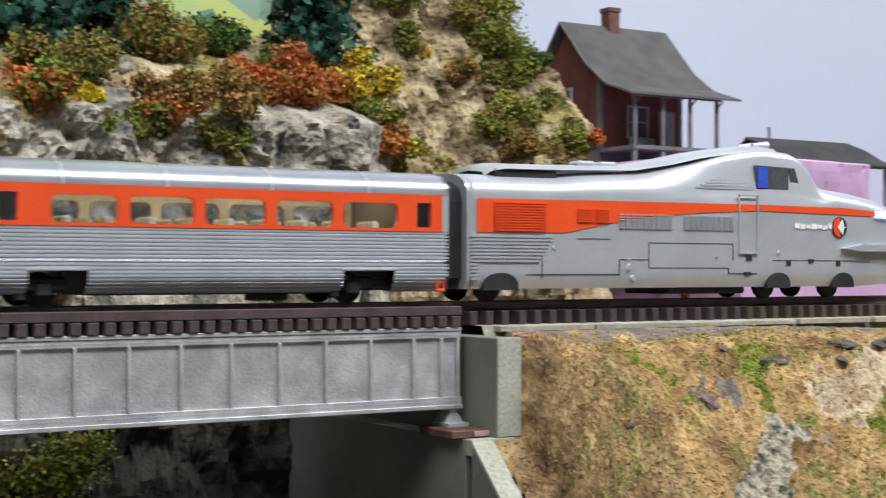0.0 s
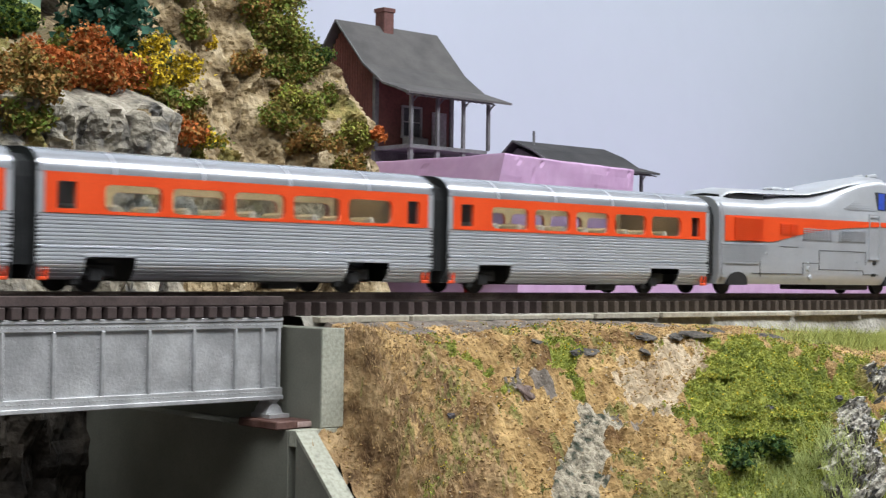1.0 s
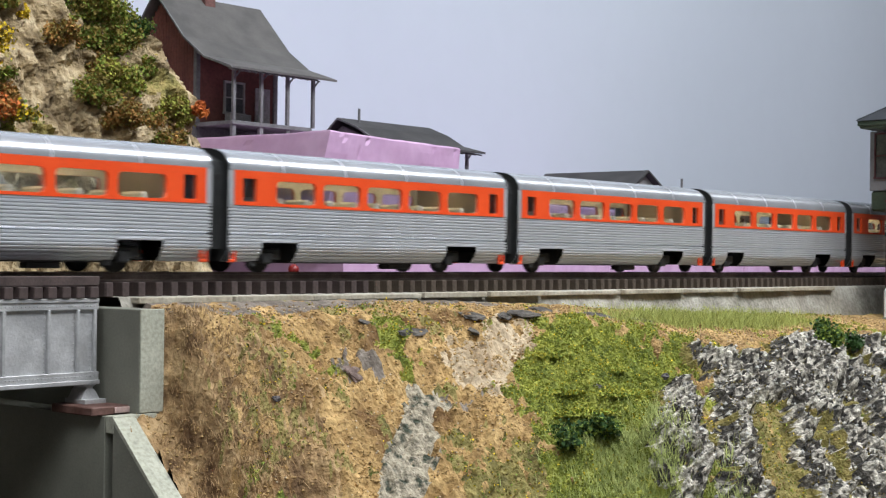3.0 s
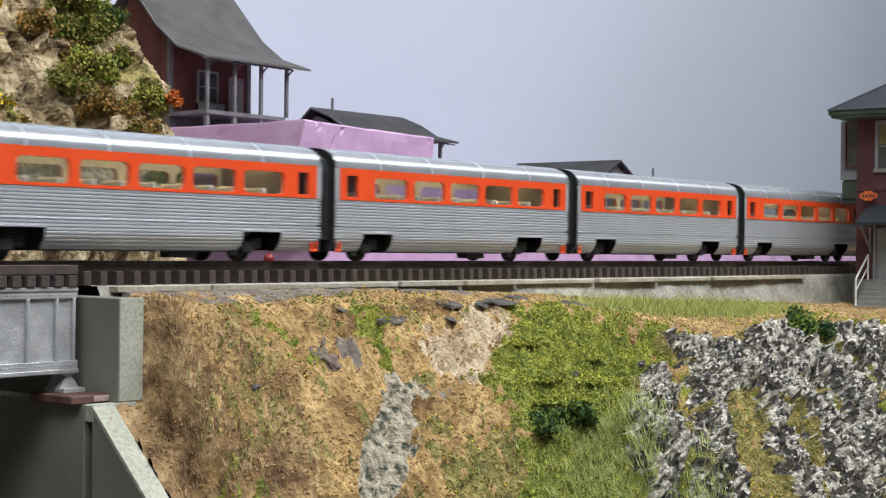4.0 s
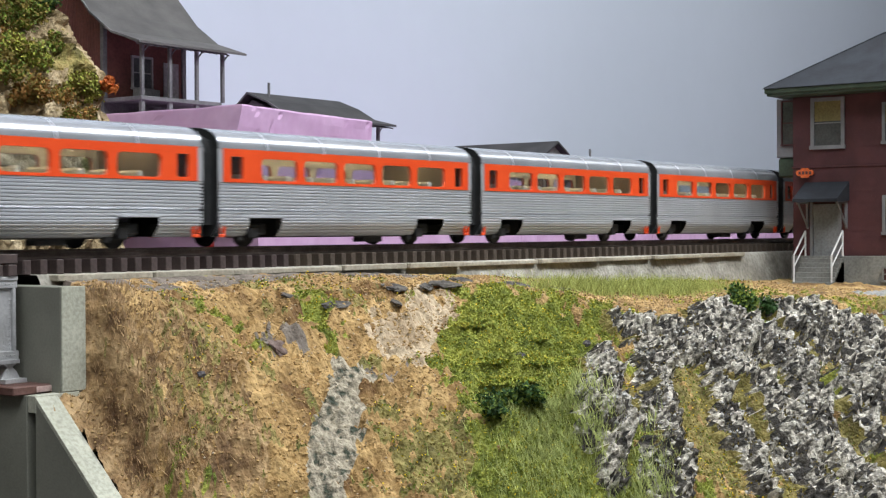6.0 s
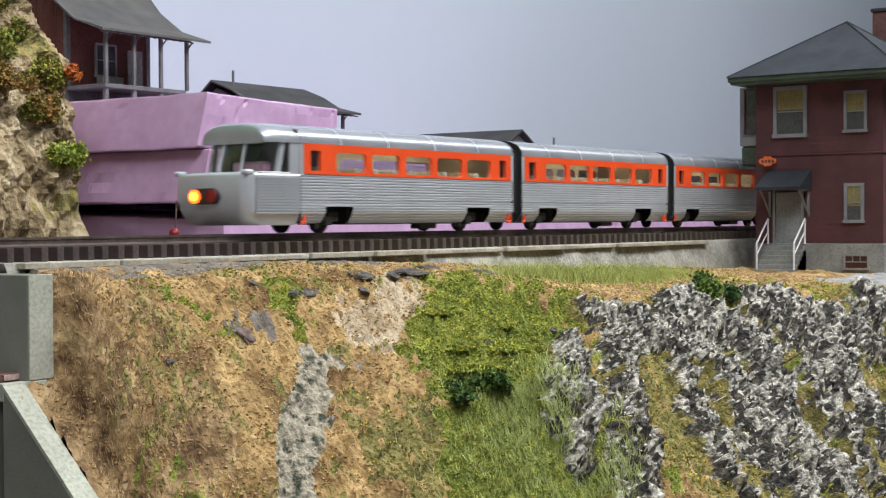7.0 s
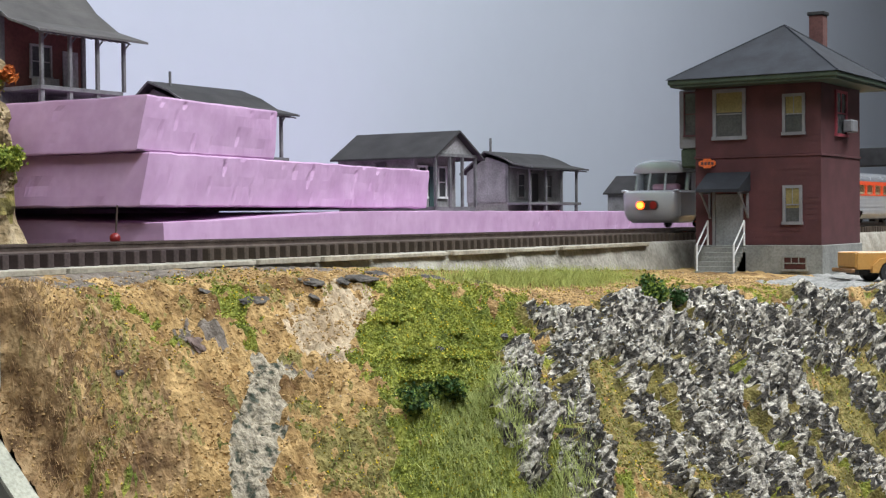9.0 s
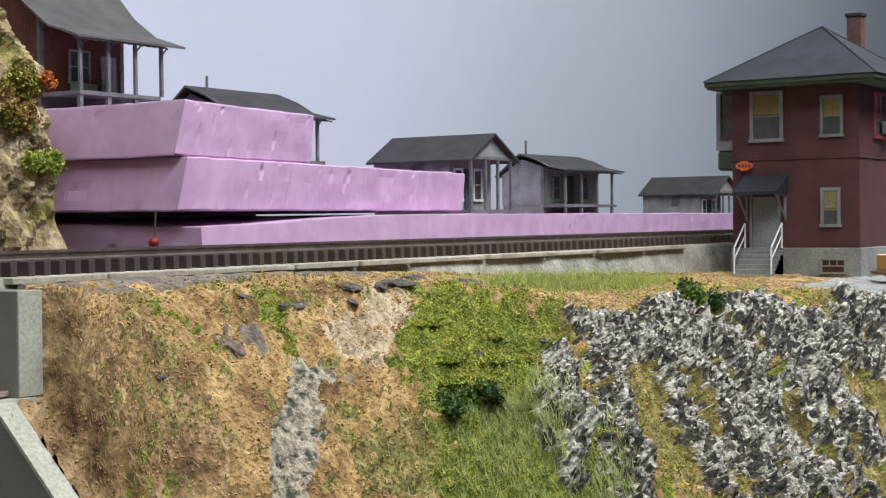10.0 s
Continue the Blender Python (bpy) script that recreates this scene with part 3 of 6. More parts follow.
    for x in (xe0 + 0.0022, xe1 - 0.0022):
        for s in (-1, 1):
            h = bx(x - 0.0016, x + 0.0016, min(s * 0.0150, s * 0.0160), max(s * 0.0150, s * 0.0160), 0.0032, 0.0042, 0.0002)
            bx(x - 0.0016, x - 0.0008, min(s * 0.0150, s * 0.0160), max(s * 0.0150, s * 0.0160), 0.0042, 0.0074, 0.0002, h)
            bx(x + 0.0008, x + 0.0016, min(s * 0.0150, s * 0.0160), max(s * 0.0150, s * 0.0160), 0.0042, 0.0068, 0.0002, h)
            part("step_bracket", h, ORANGE, ob, "small orange step bracket")


def bellows(ob, x0, x1):
    bm = bmesh.new()
    n = 6
    full = [(-0.0138, 0.0072), (-0.0142, 0.030), (-0.0128, 0.0340), (-0.008, 0.0362), (0.008, 0.0362), (0.0128, 0.0340), (0.0142, 0.030), (0.0138, 0.0072)]
    rows_ = []
    for k in range(n + 1):
        q = 0.965 if k % 2 else 1.0
        rows_.append([(x0 + (x1 - x0) * k / n, y * q, z if z < 0.01 else z * (0.99 if k % 2 else 1.0)) for y, z in full])
    part("bellows", strip(rows_, bm), RUBBER, ob, "dark grey gangway bellows")
    part("coupler", bx(x0 - 0.004, x1 + 0.004, -0.003, 0.003, 0.0045, 0.0075, 0.0003), BLACK, ob)


coach = thing("coach", "silver fluted streamlined coach with orange window band", "coach", group="coaches of the train")
coach_shell(coach)
bellows(coach, 0.0682, 0.0758)
coaches = [coach] + [copy_thing(coach, pose(-P * k, 0, 0)) for k in range(1, 8)]

# observation car with a rounded tail
tail = thing("observation_car", "silver observation car with wraparound rear windows and red tail light", "observation car", group="coaches of the train")
coach_shell(tail, True)
bellows(tail, 0.0682, 0.0758)
rp = roof_profile()
full = [(-y, z) for y, z in rp] + [(y, z) for y, z in rp[::-1][1:]]
rows_ = [[(-0.0687, y, z) for y, z in full]]
for u, sy, sz in ((-0.0760, 1.0, 1.0), (-0.0800, 0.985, 0.995), (-0.0825, 0.95, 0.97), (-0.0842, 0.89, 0.92), (-0.0848, 0.84, 0.86)):
    rows_.append([(u, y * sy, 0.0312 + (z - 0.0312) * sz - (1 - sz) * 0.002) for y, z in full])
rows_.append([(-0.0842, y * 0.82, 0.0308) for y, z in full])
part("rear_roof", strip(rows_), ROOF_SILVER, tail, "rounded silver rear roof visor", True)


def plan(yh, x_end, r):
    """Plan outline round the tail, from the far side to the near side."""
    pts = [(-0.0687, yh)]
    for k in range(7):
        a = math.pi / 2 * k / 6
        pts.append((x_end + r - r * math.sin(a), yh - r + r * math.cos(a)))
    pts += [(x_end - 0.0009, yh * 0.4), (x_end - 0.0012, 0.0), (x_end - 0.0009, -yh * 0.4)]
    for k in range(7):
        a = math.pi / 2 * (1 - k / 6)
        pts.append((x_end + r - r * math.sin(a), -yh + r - r * math.cos(a)))
    return pts + [(-0.0687, -yh)]


rows_ = []
for z, yh, xe, r in ((0.0030, 0.0142, -0.0915, 0.006), (0.0048, 0.0155, -0.0945, 0.005), (0.0085, 0.0163, -0.0960, 0.0042), (0.0140, 0.0166, -0.0966, 0.0040), (0.0195, 0.0166, -0.0964, 0.0040), (0.0205, 0.0165, -0.0960, 0.0040), (0.0206, 0.0150, -0.0935, 0.004), (0.0209, 0.0125, -0.0880, 0.004)):
    rows_.append([(x, y, z) for x, y in plan(yh, xe, r)])
part("tail_body", strip(rows_), SILVER, tail, "smooth rounded silver tail", True)
fl = bmesh.new()
for s in (-1, 1):
    for k in range(13):
        z = 0.0070 + k * 0.00098
        bx(-0.0915, -0.0690, min(s * 0.0164, s * 0.0170), max(s * 0.0164, s * 0.0170), z, z + 0.00055, 0, fl)
part("tail_fluting", fl, SILVER, tail, "fluted silver bands")
part("rear_sill", bx(-0.0885, -0.0687, -0.0164, 0.0164, 0.0203, 0.0212, 0.0003), SILVER, tail)
for s in (-1, 1):
    part("side_pillar", prism([(-0.0735, 0.0210), (-0.0687, 0.0210), (-0.0687, 0.0312), (-0.0735, 0.0312)], "y", min(s * 0.0156, s * 0.0164), max(s * 0.0156, s * 0.0164)), SILVER, tail)
    part("corner_pillar", prism([(-0.0800, 0.0210), (-0.0780, 0.0210), (-0.0755, 0.0312), (-0.0775, 0.0312)], "y", min(s * 0.0146, s * 0.0160), max(s * 0.0146, s * 0.0160)), SILVER, tail, "slanted bright window pillar")
    part("rear_pillar", cyl((-0.0862, s * 0.0050, 0.0210), (-0.0832, s * 0.0048, 0.0310), 0.0006, 6), SILVER, tail)
    part("fin_cap", bx(-0.0962, -0.0915, min(s * 0.0142, s * 0.0168), max(s * 0.0142, s * 0.0168), 0.0198, 0.0216, 0.0006), SILVER, tail, "bright corner fin cap")
rows_ = [[(-0.0735, -0.0158, z), (-0.0795, -0.0152, z), (-0.0850 + dz, -0.0110, z), (-0.0866 + dz, 0.0, z), (-0.0850 + dz, 0.0110, z), (-0.0795, 0.0152, z), (-0.0735, 0.0158, z)] for z, dz in ((0.0211, 0.0), (0.0310, 0.0030))]
rg = part("rear_window", strip(rows_), GLASS, tail, "wraparound rear window")
rg.visible_shadow = False
part("rear_cabin_wall", bx(-0.0697, -0.0684, -0.0155, 0.0155, 0.019, 0.036), material("dark_maroon_lounge_wall", (0.022, 0.012, 0.012), (0.04, 0.024, 0.022), 120, 0.6), tail, "dark maroon lounge wall")
part("lounge_seat", bx(-0.079, -0.075, -0.010, 0.006, 0.0211, 0.0250, 0.001), material("pink_lounge_seat", (0.5, 0.25, 0.33), (0.6, 0.33, 0.42), 120, 0.6), tail)
hs = bmesh.new()
out = [(0.0075 * math.copysign(1, math.cos(a)) * 0.48 + 0.0027 * math.cos(a), 0.0128 + 0.0027 * math.sin(a)) for a in (2 * math.pi * k / 20 + 0.05 for k in range(20))]
part("lamp_housing", prism(out, "x", -0.0990, -0.0970, hs), BLACK, tail, "black oval tail lamp housing")
part("tail_lamp", cyl((-0.0990, 0.0038, 0.0128), (-0.0996, 0.0038, 0.0128), 0.0023, 16), TAIL, tail, "lit red tail lamp")
part("lamp_core", cyl((-0.0995, 0.0038, 0.0128), (-0.0999, 0.0038, 0.0128), 0.0014, 14), TAILC, tail, "bright amber lamp core")
part("dark_lamp", cyl((-0.0990, -0.0040, 0.0128), (-0.0996, -0.0040, 0.0128), 0.0022, 16), REDLENS, tail, "unlit dark red lamp")

# locomotive: a hull lofted along its length, nose to the front
loco = thing("locomotive", "silver streamlined locomotive with orange flash and raised cab", "locomotive")


def hull(x):
    """Half width, shoulder and top of the hull at x."""
    top = np.interp(x, [0.004, 0.038, 0.050, 0.075, 0.095, 0.110, 0.125, 0.140, 0.1455, 0.152, 0.170, 0.185, 0.198, 0.206, 0.2105], [0.0388, 0.0390, 0.0405, 0.0420, 0.0455, 0.0492, 0.0515, 0.0505, 0.0470, 0.0392, 0.0375, 0.0352, 0.0310, 0.0255, 0.0190])
    sh = np.interp(x, [0.004, 0.15, 0.17, 0.185, 0.198, 0.206, 0.2105], [0.0318, 0.0322, 0.0300, 0.0270, 0.0230, 0.0200, 0.0165])
    w = np.interp(x, [0.004, 0.16, 0.180, 0.192, 0.202, 0.208, 0.2105], [0.0166, 0.0166, 0.0160, 0.0145, 0.0115, 0.0075, 0.003])
    zb = np.interp(x, [0.004, 0.17, 0.195, 0.2105], [0.0040, 0.0040, 0.0055, 0.0100])
    cab = np.interp(x, [0.07, 0.10, 0.150, 0.156], [0.0, 1.0, 1.0, 0.0])
    return w, sh, top, zb, cab


def hull_ring(x):
    w, sh, top, zb, cab = hull(x)
    half = [(w - 0.0016, zb), (w - 0.0004, zb + 0.0022), (w, zb + 0.0050), (w, 0.013), (w, sh - 0.003), (w, sh)]
    for k in range(1, 11):
        a = math.pi / 2 * k / 10
        e = 0.62
        yy, zz = w * max(0.0, math.cos(a)) ** e, sh + (top - sh) * math.sin(a) ** 0.9
        # the cab narrows upwards with a waist line
        yc, zc = w * (0.96 - 0.30 * (k / 10) ** 1.2) if k < 8 else w * (0.62, 0.40, 0.0)[k - 8], sh + (top - sh) * (0.0, 0.14, 0.28, 0.42, 0.56, 0.70, 0.82, 0.92, 0.97, 0.995, 1.0)[k]
        half.append((yy * (1 - cab) + yc * cab, zz * (1 - cab) + zc * cab))
    return [(x, -y, z) for y, z in half] + [(x, y, z) for y, z in half[::-1][1:]]


xs_ = [0.004 + 0.0025 * k for k in range(83)]
body = strip([hull_ring(x) for x in xs_])
body.faces.new([v for v in body.verts][: len(hull_ring(0.01))])
part("hull", body, SILVER, loco, "smooth silver streamlined hull", True)
part("rear_wall", prism([(y, z) for x, y, z in hull_ring(0.004)], "x", 0.0030, 0.0041), SILVER, loco)


def flash(xa, xb, lo, hi, s, y, m, name, label=""):
    n = max(2, int((xb - xa) / 0.003))
    r = []
    for k in range(n + 1):
        x = xa + (xb - xa) * k / n
        w = hull(x)[0] + y
        r.append([(x, s * w, lo(x)), (x, s * w, hi(x))])
    return part(name, strip(r), m, loco, label)


for s in (-1, 1):
    flash(0.0064, 0.1900, lambda x: float(np.interp(x, [0.0, 0.039, 0.0565, 0.075, 0.095, 0.12, 0.19], [0.0207, 0.0211, 0.0243, 0.0268, 0.0284, 0.0296, 0.0285])), lambda x: float(np.interp(x, [0, 0.06, 0.12, 0.16, 0.19], [0.0308, 0.0313, 0.0316, 0.0314, 0.0298])), s, 0.00025, ORANGE, "orange_flash", "tapering orange flash")
    sl = bmesh.new()
    for k in range(11):
        z = 0.0214 + k * 0.00082
        bx(0.0125, 0.0315, min(s * 0.0168, s * 0.0174), max(s * 0.0168, s * 0.0174), z, z + 0.00045, 0, sl)
    part("red_grille", sl, ORANGE, loco, "orange louvred grille")
    sl = bmesh.new()
    for a, b in ((0.0435, 0.0495), (0.0505, 0.0560)):
        for k in range(6):
            z = 0.0245 + k * 0.00075
            bx(a, b, min(s * 0.0167, s * 0.0173), max(s * 0.0167, s * 0.0173), z, z + 0.0004, 0, sl)
    part("red_louvre", sl, ORANGE, loco)
    sl = bmesh.new()
    for k in range(20):
        x = 0.0600 + k * 0.00245
        if not 0.0820 < x < 0.0845:
            for q in range(6):
                z = 0.0228 + q * 0.00082
                bx(x, x + 0.0020, min(s * 0.0166, s * 0.0171), max(s * 0.0166, s * 0.0171), z, z + 0.00040, 0, sl)
    part("silver_louvre", sl, SILVER, loco, "silver louvred grille")
    sl = bmesh.new()
    for k in range(9):
        z = 0.0365 + k * 0.0009
        xa = 0.0930 + k * 0.0024
        w = 0.0166 * (0.96 - 0.30 * min(1, (z - 0.032) / 0.0165) ** 1.2) + 0.0006
        bx(xa, 0.1185, min(s * (w - 0.001), s * w), max(s * (w - 0.001), s * w), z, z + 0.00045, 0, sl)
    part("cab_grille", sl, SILVER, loco, "triangular silver cab grille")
    fr = bmesh.new()
    for a, b, c, d in ((0.1105, 0.1110, 0.0152, 0.0345), (0.1188, 0.1193, 0.0152, 0.0345), (0.1105, 0.1193, 0.0343, 0.0348), (0.1105, 0.1193, 0.0150, 0.0154)):
        bx(a, b, min(s * 0.0166, s * 0.0173), max(s * 0.0166, s * 0.0173), c, d, 0, fr)
    part("door_frame", fr, SILVER, loco, "cab door with handrails")
    ln = bmesh.new()
    for a, b, z in ((0.0245, 0.0600, 0.0082), (0.0600, 0.0720, 0.0128), (0.0720, 0.1060, 0.0102), (0.1060, 0.1190, 0.0084), (0.0435, 0.0565, 0.0192), (0.0720, 0.1080, 0.0182), (0.1260, 0.1740, 0.0128)):
        bx(a, b, min(s * 0.0165, s * 0.01672), max(s * 0.0165, s * 0.01672), z, z + 0.00022, 0, ln)
    for x, za, zb_ in ((0.0600, 0.0082, 0.0128), (0.0720, 0.0102, 0.0128), (0.1060, 0.0084, 0.0102), (0.0720, 0.0128, 0.0182), (0.1080, 0.0128, 0.0182), (0.0300, 0.0070, 0.0140)):
        bx(x, x + 0.0003, min(s * 0.0165, s * 0.01672), max(s * 0.0165, s * 0.01672), za, zb_, 0, ln)
    part("panel_joint", ln, BLACK, loco, "dark panel joints")
    for x, z, r in ((0.0640, 0.0105, 0.0013), (0.0655, 0.0070, 0.0012), (0.0345, 0.0165, 0.0006), (0.1290, 0.0155, 0.0007), (0.1010, 0.0140, 0.0005), (0.0640, 0.0130, 0.0005)):
        part("filler_cap", cyl((x, s * 0.0165, z), (x, s * 0.0172, z), r, 10, r * 0.7), SILVER, loco, "small round hatch")
    bk = bmesh.new()
    for a, b, c, d in ((0.1140, 0.1165, 0.0128, 0.0145), (0.1130, 0.1160, 0.0078, 0.0090), (0.1325, 0.1345, 0.0112, 0.0128), (0.1565, 0.1585, 0.0112, 0.0128), (0.1430, 0.1455, 0.0122, 0.0134)):
        bx(a, b, min(s * 0.0165, s * 0.0169), max(s * 0.0165, s * 0.0169), c, d, 0, bk)
    part("step_hole", bk, BLACK, loco)
    for xc, w in ((0.0150, 0.0064), (0.1290, 0.0054), (0.1600, 0.0052)):
        arch = [(xc - w, 0.0036), (xc + w, 0.0036)] + [(xc + w * math.cos(a), 0.0040 + 0.0048 * math.sin(a) ** 0.7) for a in (math.pi * k / 12 for k in range(1, 12))]
        part("wheel_opening", prism(arch, "y", min(s * 0.0150, s * 0.01688), max(s * 0.0150, s * 0.01688)), BLACK, loco, "black wheel opening")
    fl = bmesh.new()
    for k in range(13):
        z = 0.0068 + k * 0.00105
        bx(0.0042, 0.0250 + 0.0008 * k if z > 0.0115 else 0.0070, min(s * 0.0166, s * 0.0171), max(s * 0.0166, s * 0.0171), z, z + 0.0006, 0, fl)
    tagged(part("rear_fluting", fl, SILVER, loco, "fluted silver rear side"), kind="stuff")
    # emblem: winged bar and a round badge in plain shapes
    em = bmesh.new()
    for k in range(7):
        bx(0.1365 + k * 0.0027, 0.1387 + k * 0.0027, min(s * 0.0166, s * 0.0169), max(s * 0.0166, s * 0.0169), 0.0240 - 0.0003 * (k % 2), 0.0256 - 0.0003 * (k % 3), 0, em)
    part("name_bar", em, WHITE, loco, "white emblem bar")
    part("badge", cyl((0.1580, s * 0.0164, 0.0246), (0.1580, s * 0.0171, 0.0246), 0.0036, 24), BLACK, loco, "round black and orange badge")
    part("badge_half", prism([(0.1580 + 0.0034 * math.sin(a) * 0.98, 0.0246 + 0.0034 * math.cos(a)) for a in (math.pi * k / 10 - math.pi for k in range(11))], "y", min(s * 0.0170, s * 0.0173), max(s * 0.0170, s * 0.0173)), ORANGE, loco)
    part("badge_wing", prism([(0.1566, 0.0244), (0.1590, 0.0272), (0.1596, 0.0248), (0.1612, 0.0246), (0.1596, 0.0243), (0.1590, 0.0220)], "y", min(s * 0.0171, s * 0.0176), max(s * 0.0171, s * 0.0176)), WHITE, loco)
    part("bumper_fin", prism([(0.1590, 0.0172), (0.1680, 0.0186), (0.2000, 0.0190), (0.2080, 0.0176), (0.2000, 0.0164), (0.1680, 0.0162)], "y", min(s * 0.0150, s * 0.0185), max(s * 0.0150, s * 0.0185)), SILVER, loco, "projecting silver bumper fin")
    part("number_board", bx(0.1765, 0.1850, min(s * 0.0154, s * 0.0172), max(s * 0.0154, s * 0.0172), 0.0282, 0.0306, 0.0004), BOARD, loco, "glowing pale blue number board")
    w = 0.0122
    part("cab_window", prism([(0.1200, 0.0370), (0.1350, 0.0370), (0.1350, 0.0446), (0.1200, 0.0450)], "y", min(s * w, s * (w + 0.0031)), max(s * w, s * (w + 0.0031))), DARKGLASS, loco, "cab side window")
    part("cab_lining", prism([(0.1206, 0.0374), (0.1252, 0.0374), (0.1252, 0.0444), (0.1206, 0.0445)], "y", min(s * w, s * (w + 0.0034)), max(s * w, s * (w + 0.0034))), BLUE, loco, "blue cab lining")
    part("quarter_window", prism([(0.1362, 0.0372), (0.1412, 0.0372), (0.1385, 0.0446), (0.1362, 0.0446)], "y", min(s * w, s * (w + 0.0026)), max(s * w, s * (w + 0.0026))), DARKGLASS, loco)
part("roof_fairing", strip([[(x, -0.0120 * q, z - 0.0016), (x, -0.0105 * q, z), (x, 0, z + 0.0008), (x, 0.0105 * q, z), (x, 0.0120 * q, z - 0.0016)] for x, z, q in ((0.0140, 0.0395, 0.75), (0.0155, 0.0412, 0.9), (0.020, 0.0420, 1), (0.045, 0.0424, 1), (0.070, 0.0432, 1), (0.085, 0.0455, 1), (0.098, 0.0482, 1), (0.112, 0.0503, 0.95), (0.125, 0.0520, 0.9), (0.135, 0.0515, 0.8))]), SILVER, loco, "raised silver roof fairing", True)
part("fairing_gap", bx(0.0165, 0.0400, -0.0112, 0.0112, 0.0375, 0.0404, 0.0004), BLACK, loco)
for x in (0.0500, 0.0590):
    part("roof_hatch", bx(x, x + 0.007, -0.0090, -0.0030, 0.0425, 0.0443, 0.0008), SILVER, loco)
part("roof_horn", cyl((0.129, -0.004, 0.0528), (0.136, -0.004, 0.0532), 0.0008, 8, 0.0014), SILVER, loco)
part("roof_horn", cyl((0.129, 0.003, 0.0528), (0.136, 0.003, 0.0532), 0.0008, 8, 0.0014), SILVER, loco)
part("fuel_tank", bx(0.085, 0.118, -0.012, 0.012, 0.0018, 0.0045, 0.0006), BLACK, loco)
for x in (0.0150, 0.1290, 0.1600):
    part("wheel", cyl((x, -0.0098, 0.0046), (x, -0.0080, 0.0046), 0.0046, 18), WHEEL, loco)
    part("wheel", cyl((x, 0.0098, 0.0046), (x, 0.0080, 0.0046), 0.0046, 18), WHEEL, loco)


def motions():
    """The train runs along the straight track, gap between locomotive and first coach at g."""
    gaps = [(0, -0.0066), (0.5, 0.0970), (1, 0.2013), (2.5, 0.5135), (4.5, 0.9165), (5.5, 1.1200), (7.5, 1.5185), (9, 1.8120), (10, 2.0080)]
    walk(loco, [(t, pose(g, 0, 0)) for t, g in gaps])
    for k, c in enumerate(coaches + [tail]):
        walk(c, [(t, pose(g - P * (k + 0.5), 0, 0)) for t, g in gaps])

# ---- hillside ----
RG = np.random.default_rng(7)


@lru_cache(maxsize=None)
def crest(x):
    return float(np.interp(x, [-0.01, 0.05, 0.10, 0.15, 0.20, 0.26, 0.34, 0.42, 0.50, 1.0], [-0.041, -0.043, -0.052, -0.068, -0.096, -0.113, -0.122, -0.152, -0.195, -0.21]))


@lru_cache(maxsize=None)
def height(x, y):
    """Ground height of the hillside: flat strip, crest, slope."""
    zr = np.interp(x, [0, 0.10, 0.20, 0.30, 0.45, 1.0], [-0.0082, -0.0085, -0.0120, -0.0175, -0.0215, -0.022])
    zc = np.interp(x, [0, 0.05, 0.10, 0.15, 0.20, 0.26, 0.36, 0.45, 0.6, 1.0], [-0.0115, -0.0135, -0.0125, -0.0140, -0.0240, -0.0275, -0.0270, -0.0270, -0.029, -0.029])
    yc = crest(x)
    if y > yc:
        u = (y + 0.022) / (yc + 0.022)
        return float(zr + (zc - zr) * u)
    s = np.interp(x, [-0.01, 0.01, 0.03, 0.05, 0.09, 0.12, 0.18, 0.26, 0.6], [1.7, 1.5, 1.0, 0.80, 0.56, 0.46, 0.66, 1.0, 1.1])
    return float(zc + s * (y - yc) - 0.18 * max(0.0, yc - y - 0.03) ** 1.1)


# rock ribs running down the slope: half width, then the line of each crest
RIBS = [
    (0.0055, ((0.146, -0.110), (0.119, -0.127), (0.103, -0.139))),
    (0.0065, ((0.175, -0.114), (0.139, -0.134), (0.100, -0.160))),
    (0.0100, ((0.180, -0.104), (0.212, -0.121), (0.212, -0.137), (0.195, -0.155), (0.175, -0.185))),
    (0.0050, ((0.190, -0.128), (0.172, -0.142), (0.150, -0.165))),
    (0.0110, ((0.226, -0.110), (0.253, -0.127), (0.231, -0.144), (0.223, -0.159), (0.214, -0.190))),
    (0.0125, ((0.272, -0.115), (0.304, -0.130), (0.288, -0.150), (0.290, -0.165), (0.302, -0.195))),
    (0.0065, ((0.262, -0.146), (0.255, -0.165), (0.255, -0.195))),
    (0.0105, ((0.322, -0.134), (0.337, -0.151), (0.346, -0.185))),
    (0.0110, ((0.358, -0.134), (0.369, -0.148), (0.380, -0.170), (0.395, -0.200))),
    (0.0120, ((0.405, -0.160), (0.425, -0.185), (0.440, -0.215))),
]


def off_line(x, y, line):
    """Distance from a spot to a line of points."""
    best = 9.0
    for (ax, ay), (bx_, by_) in zip(line, line[1:]):
        dx, dy = bx_ - ax, by_ - ay
        t = min(1.0, max(0.0, ((x - ax) * dx + (y - ay) * dy) / (dx * dx + dy * dy)))
        best = min(best, math.hypot(x - ax - t * dx, y - ay - t * dy))
    return best


@lru_cache(maxsize=None)
def rocky(x, y):
    """How far a spot belongs to the rock ribs: 0 on earth, 1 on a crest."""
    if x < 0.085 or y > -0.092:
        return 0.0
    u = x + 0.0060 * noise.noise((x * 70, y * 70, 3.0)) + 0.0022 * noise.noise((x * 220, y * 220, 4.0))
    v = y + 0.0060 * noise.noise((x * 70, y * 70, 8.0))
    return max(0.0, max(1 - off_line(u, v, line) / (1.22 * w) for w, line in RIBS))


@lru_cache(maxsize=None)
def grain(x, y, f, seed):
    """Noise over the surface of the slope, f waves a metre."""
    return noise.noise((x * f, y * f, height(x, y) * f + seed * 7.3))


